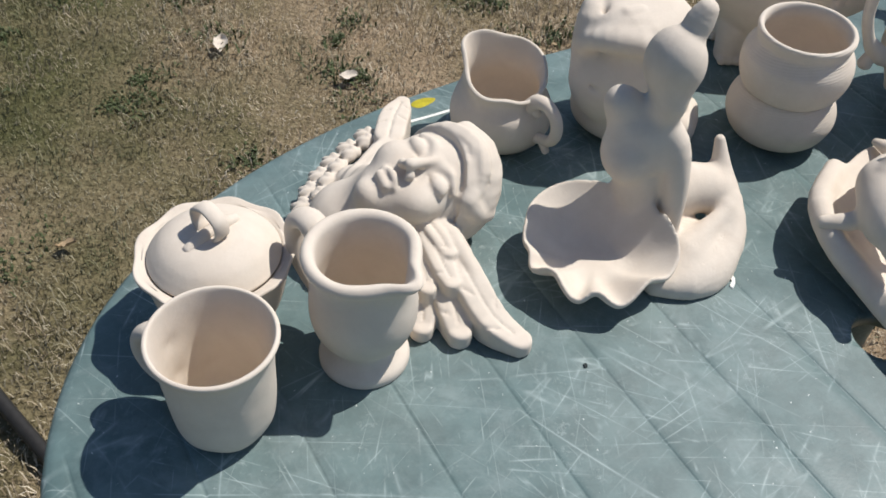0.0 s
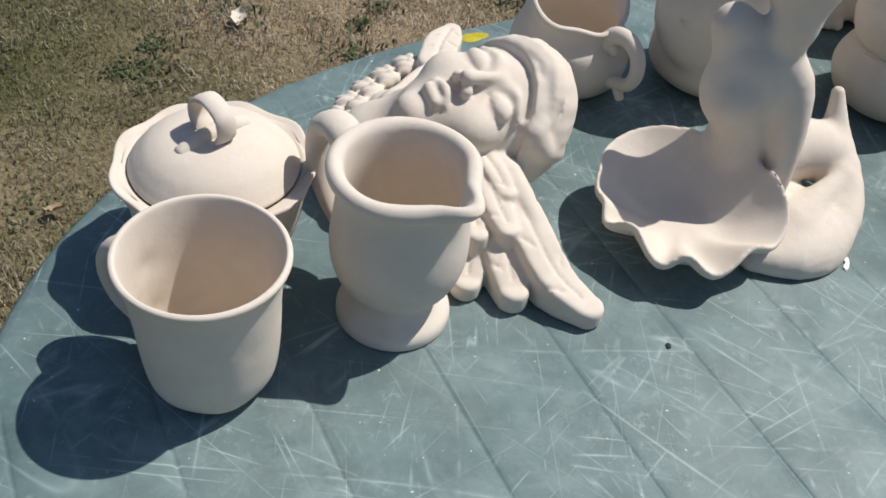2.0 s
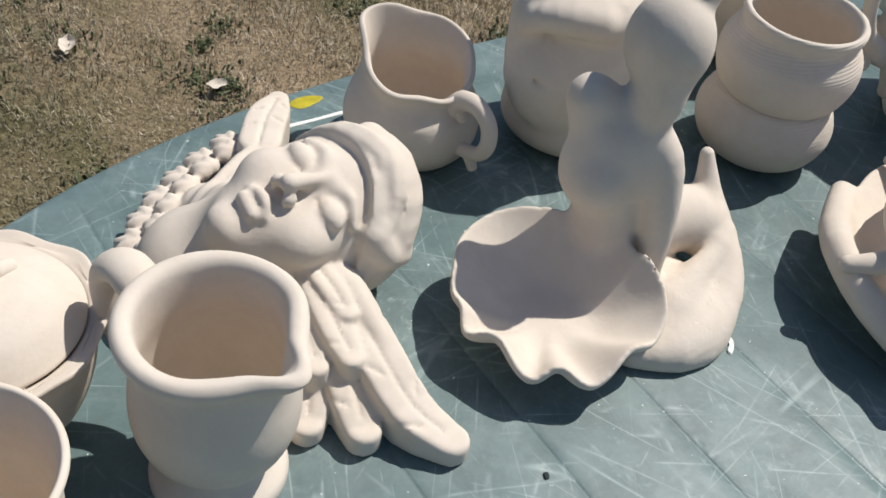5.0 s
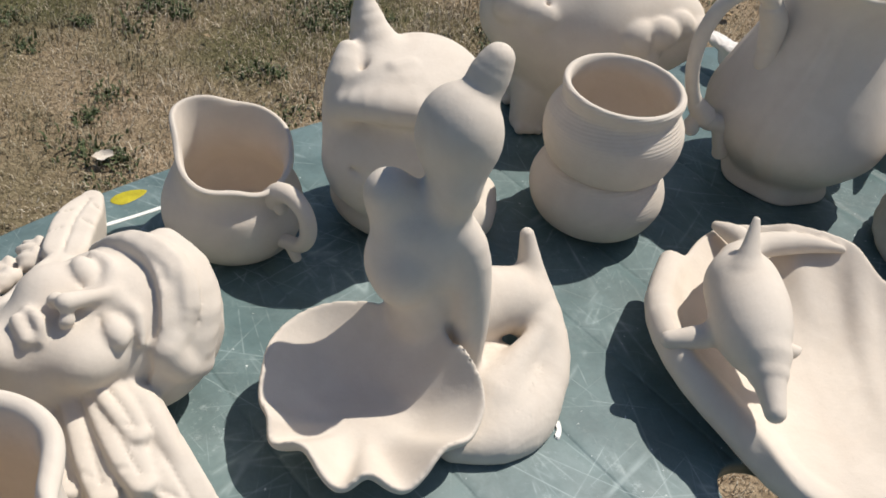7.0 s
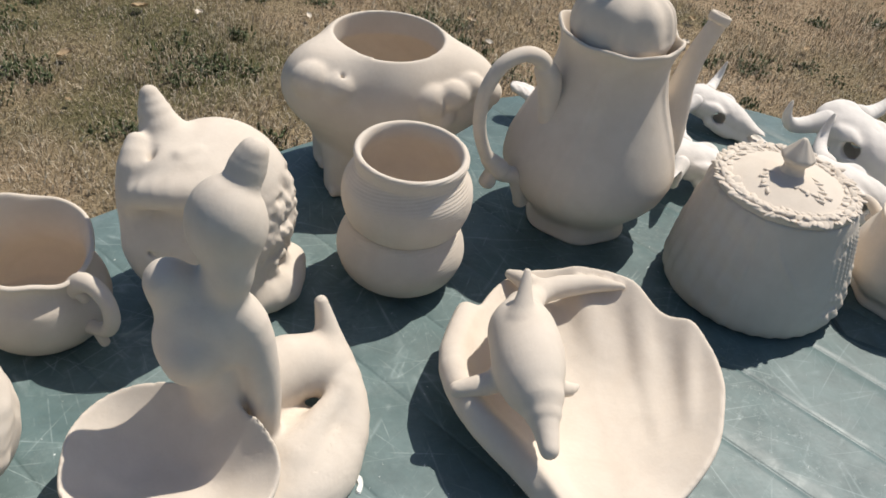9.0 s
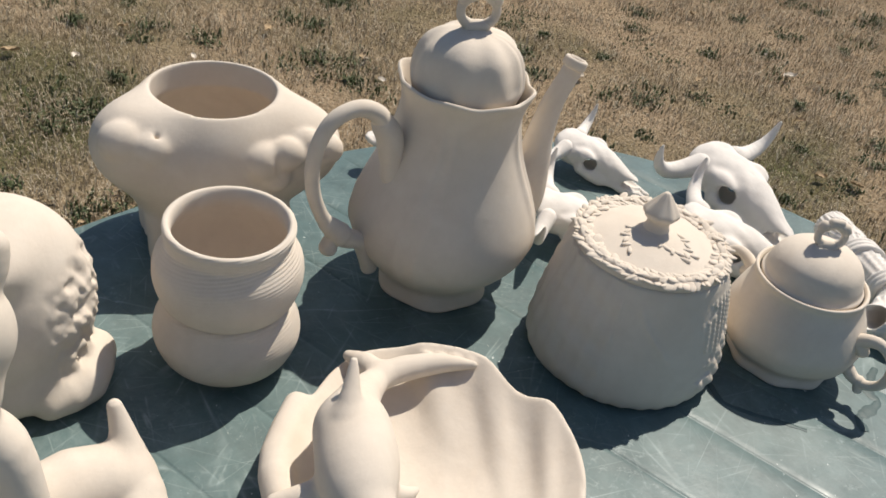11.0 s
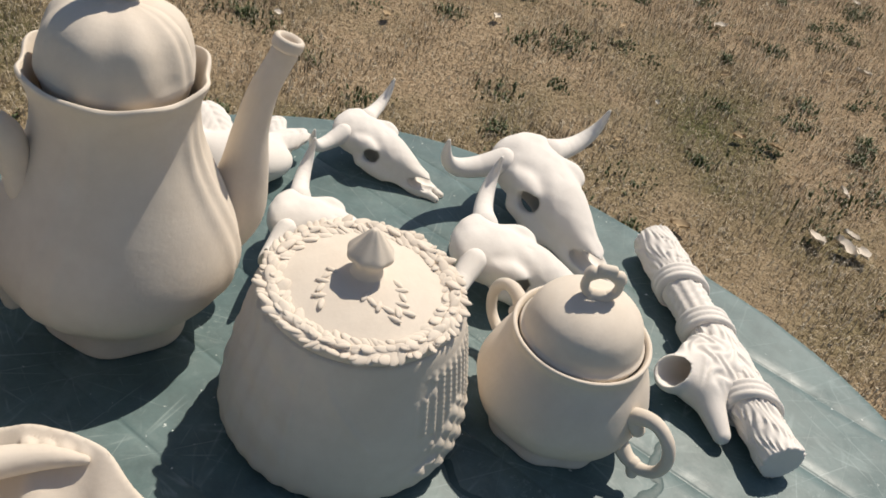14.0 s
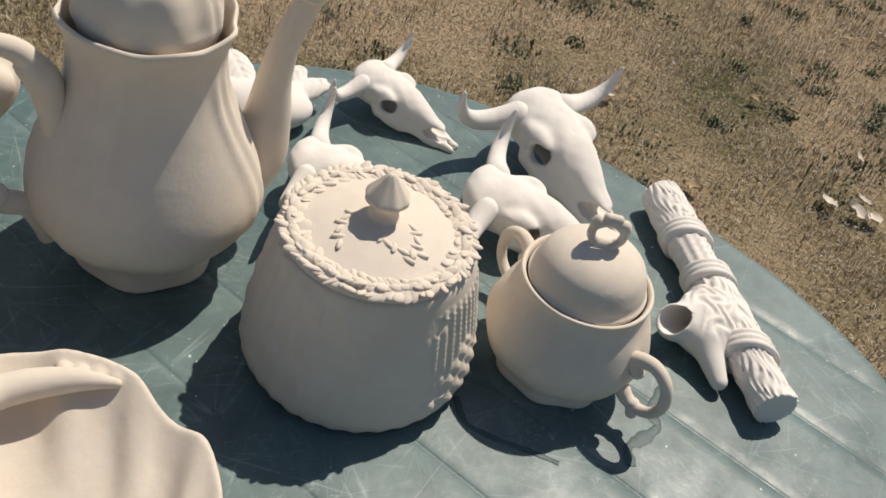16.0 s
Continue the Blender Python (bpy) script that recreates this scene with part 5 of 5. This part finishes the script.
def skulls():
    pieces = skull_mesh()
    group = "ox skulls on the table"
    for x, y, z, yaw, roll, tilt, size, label in (
            (0.7495, 0.711, 0.002, -81, 0, 4, 1.00, "large white clay ox skull with curved horns"),
            (0.642, 0.785, 0.001, -54, 0, 3, 0.70, "small white clay ox skull with curved horns"),
            (0.676, 0.634, 0.003, -36, 5, 4, 0.86, "white clay ox skull tipped onto one horn"),
            (0.565, 0.688, 0.003, -32, 5, 3, 0.74, "white clay ox skull tipped over behind the lidded jar")):
        ob = new("ox_skull")
        ob.empty_display_size = 0.02
        ob.matrix_basis = Matrix.Translation((x, y, TOP + z)) @ Euler((0, 0, radians(yaw))).to_matrix().to_4x4() @ Euler((radians(roll), radians(tilt), 0)).to_matrix().to_4x4() @ Matrix.Scale(size, 4)
        tagged(ob, label, "skull ornament", group)
        for name, me in zip(("skull", "horn", "horn"), pieces):
            part(name, me, WHITE_CLAY, ob)


def log_pipe():
    """A carved log with bindings and a wolf-like head, in its own axis: x along the log."""
    a, b = Vector((0.8195, 0.636)), Vector((0.7790, 0.4355))
    yaw = math.degrees(math.atan2(b.y - a.y, b.x - a.x))
    L = (b - a).length

    def field(P):
        x, y, z = P
        zc = z - 0.0150
        ang = np.arctan2(zc, y)
        r = np.hypot(y, zc)
        rad = 0.0142 + 0.0010 * np.sin(x * 60)
        bark = 0.0012 * np.sin(ang * 24 + 3.2 * np.sin(x * 150 + 2 * np.sin(ang * 3)) + 2.5 * np.sin(x * 47)) * (0.6 + 0.4 * np.sin(x * 330 + ang * 5)) * np.where((x > 0.055) & (x < 0.090), 0.0, 1.0)
        scale = 0.0010 * np.sin(x * 480 + 3 * ang) * np.sin(x * 480 - 9 * ang) * np.where((x > 0.058) & (x < 0.092), 1.0, 0.0)
        d = np.maximum(r - rad - bark - scale, np.abs(x - L / 2) - L / 2)
        # carved marks near the top end
        for x0, y0 in ((0.016, 0.002), (0.026, -0.002), (0.036, 0.003)):
            d = carve(d, limb(P, (x0, y0 - 0.005, 0.0298), (x0 + 0.004, y0 + 0.005, 0.0298), 0.0009, 0.0009), 0.001)
            d = blend(d, limb(P, (x0 + 0.005, y0 - 0.004, 0.0292), (x0 + 0.003, y0 + 0.004, 0.0292), 0.001, 0.001), 0.001)
        return np.maximum(d, -z + 0.0005)

    def binding(x0, lean):
        def field(P):
            x, y, z = P
            r = np.hypot(y, z - 0.0150)
            d = None
            for k in (-1.2, 0, 1.2):
                xx = x - x0 - 0.0042 * k - lean * y * (1 + 0.15 * k)
                t = np.sqrt((r - 0.0152) ** 2 + xx ** 2) - 0.0025
                d = t if d is None else blend(d, t, 0.0010)
            return np.maximum(d, -z + 0.0005)
        return relaxed(surface("binding", field, (x0 - 0.018, -0.022, -0.004), (x0 + 0.018, 0.022, 0.036), 0.0010), 1, 0.35)

    def head(P):
        x, y, z = P
        # pelt, muzzle, open bowl
        h = ell(P, (0.131, -0.012, 0.018), (0.026, 0.022, 0.0145))
        h = blend(h, ell(P, (0.137, -0.028, 0.0155), (0.019, 0.015, 0.0145)), 0.008)
        h = blend(h, limb(P, (0.150, -0.026, 0.016), (0.177, -0.025, 0.0085), 0.0105, 0.0056), 0.007)
        fur = 0.0010 * np.sin(y * 640 + 3.0 * np.sin(x * 250 + 2 * np.sin(y * 190)) + x * 200) * np.clip((z - 0.016) / 0.008, 0, 1) * np.clip((y + 0.036) / 0.01, 0, 1) * np.clip((0.158 - x) / 0.01, 0, 1)
        h = h - fur
        h = blend(h, chain(P, [(0.131, -0.026, 0.0150, 0.0128), (0.136, -0.043, 0.0185, 0.0124)]), 0.004)
        h = carve(h, limb(P, (0.142, -0.064, 0.0290), (0.132, -0.024, 0.0150), 0.0098, 0.0088), 0.0012)
        return np.maximum(h, -z + 0.0005)
    t = thing("carved_log", a.x, a.y, TOP, yaw, "pale clay log with rope bindings and an animal head", "ornament")
    part("log", relaxed(surface("log", field, (-0.006, -0.026, -0.004), (L + 0.006, 0.026, 0.048), 0.0010), 1, 0.35), WHITE_CLAY, t)
    part("animal_head", relaxed(surface("animal_head", head, (0.090, -0.066, -0.004), (0.190, 0.020, 0.048), 0.0010), 1, 0.35), WHITE_CLAY, t)
    for x0, lean in ((0.052, 0.25), (0.095, 0.2), (0.160, 0.3)):
        part("binding", binding(x0, lean), WHITE_CLAY, t)


face_mask(), bather_dish(), dolphin_dish(), cub_jar(), animal_planter(), leaf_plaque(), skulls(), log_pipe()


# ---- marks on the table, leaves on the lawn ----
def blot(name, pts, z, material, label, category, thick=0.0008):
    """A thin raised patch with an uneven outline."""
    o = np.mean(np.array(pts), 0)
    c = spline([(p[0] - o[0], p[1] - o[1]) for p in pts], 4, True)
    n = len(c)
    v = [(x, y, 0) for x, y in c] + [(x * 0.9, y * 0.9, thick) for x, y in c]
    f = [(i, (i + 1) % n, n + (i + 1) % n, n + i) for i in range(n)] + [tuple(range(n, 2 * n))]
    me = mesh_of(name, v, f, False)
    me.materials.append(material)
    ob = new(name, me)
    ob.location = (o[0], o[1], z)
    return tagged(ob, label, category)


def trail(name, pts, widths, material, label, category):
    """A thin uneven film along a line on the table."""
    c = spline(np.c_[np.array(pts), np.array(widths)], 8)
    o = c[:, :2].mean(0)
    d = np.gradient(c[:, :2], axis=0)
    d /= np.linalg.norm(d, axis=1)[:, None]
    n = np.stack([-d[:, 1], d[:, 0]], 1)
    w = c[:, 2:] * (1 + 0.2 * np.sin(np.arange(len(c))[:, None] * 0.45) + 0.12 * np.sin(np.arange(len(c))[:, None] * 1.3))
    v = [(*(p - o), z) for q, z in ((1, 0.0), (0.6, 0.0003), (-0.6, 0.0003), (-1, 0.0)) for p in c[:, :2] + n * w * q]
    k = len(c)
    me = mesh_of(name, v, [(r * k + i, (r + 1) * k + i, (r + 1) * k + i + 1, r * k + i + 1) for r in range(3) for i in range(k - 1)])
    me.materials.append(material)
    ob = new(name, me)
    ob.location = (o[0], o[1], TOP + 0.0001)
    return tagged(ob, label, category)


trail("water_trail", [(0.733, 0.481), (0.719, 0.472), (0.707, 0.461), (0.706, 0.451), (0.690, 0.445), (0.679, 0.442), (0.674, 0.430)], [0.002, 0.003, 0.0035, 0.003, 0.004, 0.003, 0.003], WET, "dark wet water trail on the green tabletop", "water stain")
trail("water_trail", [(0.592, 0.500), (0.590, 0.482), (0.598, 0.471), (0.608, 0.462), (0.620, 0.453), (0.632, 0.442)], [0.002, 0.002, 0.0018, 0.002, 0.0018, 0.002], WET, "dark wet water trail on the green tabletop", "water stain")
rod = new("stick", tube("stick", [(-0.78, 0.95, 0.022), (-0.64, 0.80, 0.024), (-0.50, 0.665, 0.020), (-0.40, 0.57, 0.016)], [0.010, 0.011, 0.011, 0.009], 12, 5))
rod.data.materials.append(STEEL)
tagged(rod, "dark stick lying on the lawn under the table", "stick")
blot("paint_streak", [(-0.037, 0.5995), (-0.018, 0.609), (0.002, 0.6200), (0.003, 0.6175), (-0.017, 0.6065), (-0.036, 0.5970)], TOP + 0.0002, CHALK, "thin white paint streak at the table's edge", "paint", 0.0003)
blot("paint_chip", [(0.2050, 0.431), (0.2085, 0.428), (0.2080, 0.422), (0.2050, 0.4165), (0.2030, 0.4185), (0.2055, 0.423), (0.2050, 0.427)], TOP + 0.0003, CHALK, "small curved white paint chip on the table", "chip")
blot("paint_spot", [(-0.034, 0.622), (-0.026, 0.619), (-0.015, 0.628), (-0.013, 0.634), (-0.022, 0.634), (-0.031, 0.629)], TOP + 0.0002, YELLOW, "yellow paint spot at the table's edge", "paint", 0.0003)
blot("dirt_speck", [(0.088, 0.343), (0.090, 0.343), (0.0905, 0.3405), (0.0885, 0.3395)], TOP + 0.0003, DIRT, "dark dirt speck on the table", "dirt")


def curled_leaf(seed, size):
    r = np.random.default_rng(seed)
    nu, nv = 9, 6
    v = []
    for i in range(nu):
        u = i / (nu - 1)
        half = 0.32 * math.sin(math.pi * min(1, 0.06 + 0.94 * u)) ** 0.8 + r.uniform(-0.05, 0.05)
        for j in range(nv):
            w = (j / (nv - 1) - 0.5) * 2
            v.append((size * (u - 0.5), size * half * w, size * (0.05 + 0.16 * w * w * r.uniform(0.6, 1.4) + 0.10 * (u - 0.5) ** 2 + r.uniform(0, 0.05))))
    f = [(i * nv + j, (i + 1) * nv + j, (i + 1) * nv + j + 1, i * nv + j + 1) for i in range(nu - 1) for j in range(nv - 1)]
    me = mesh_of("fallen_leaf", v, f)
    return me


def leaves():
    r = np.random.default_rng(21)
    kinds = []
    for k in range(8):
        me = curled_leaf(k, 1.0)
        me.materials.append(DEAD_LEAF if k < 4 else PALE_LEAF)
        kinds.append(me)
    spots = [(-0.465, 1.765, 0.05, 5), (-0.32, 1.24, 0.055, 1), (-0.176, 1.662, 0.04, 4), (2.819, 1.967, 0.05, 5), (1.738, 2.344, 0.035, 6), (0.009, 2.36, 0.04, 2), (2.03, 1.31, 0.055, 7), (2.08, 1.27, 0.06, 5), (2.13, 1.30, 0.045, 6), (2.11, 1.24, 0.05, 4), (2.25, 1.45, 0.035, 4), (-0.66, 0.70, 0.06, 2), (-0.70, 0.78, 0.05, 1)]
    for _ in range(70):
        spots.append((r.uniform(-1.1, 3.6), r.uniform(1.0, 3.0), r.uniform(0.015, 0.045), int(r.integers(0, 8))))
    for x, y, s, k in spots:
        if ((x - TC.x) / 0.8) ** 2 + ((y - TC.y) / 0.6) ** 2 < 0.6:
            continue
        ob = new("fallen_leaf", kinds[k])
        ob.matrix_basis = pose(x, y, 0.012, r.uniform(-20, 20), r.uniform(-20, 20), r.uniform(0, 360)) @ Matrix.Scale(s, 4)
        tagged(ob, "curled brown dead leaf on the dry lawn" if k < 4 else "curled bleached dead leaf on the dry lawn", "leaf", "dead leaves on the lawn")


leaves()
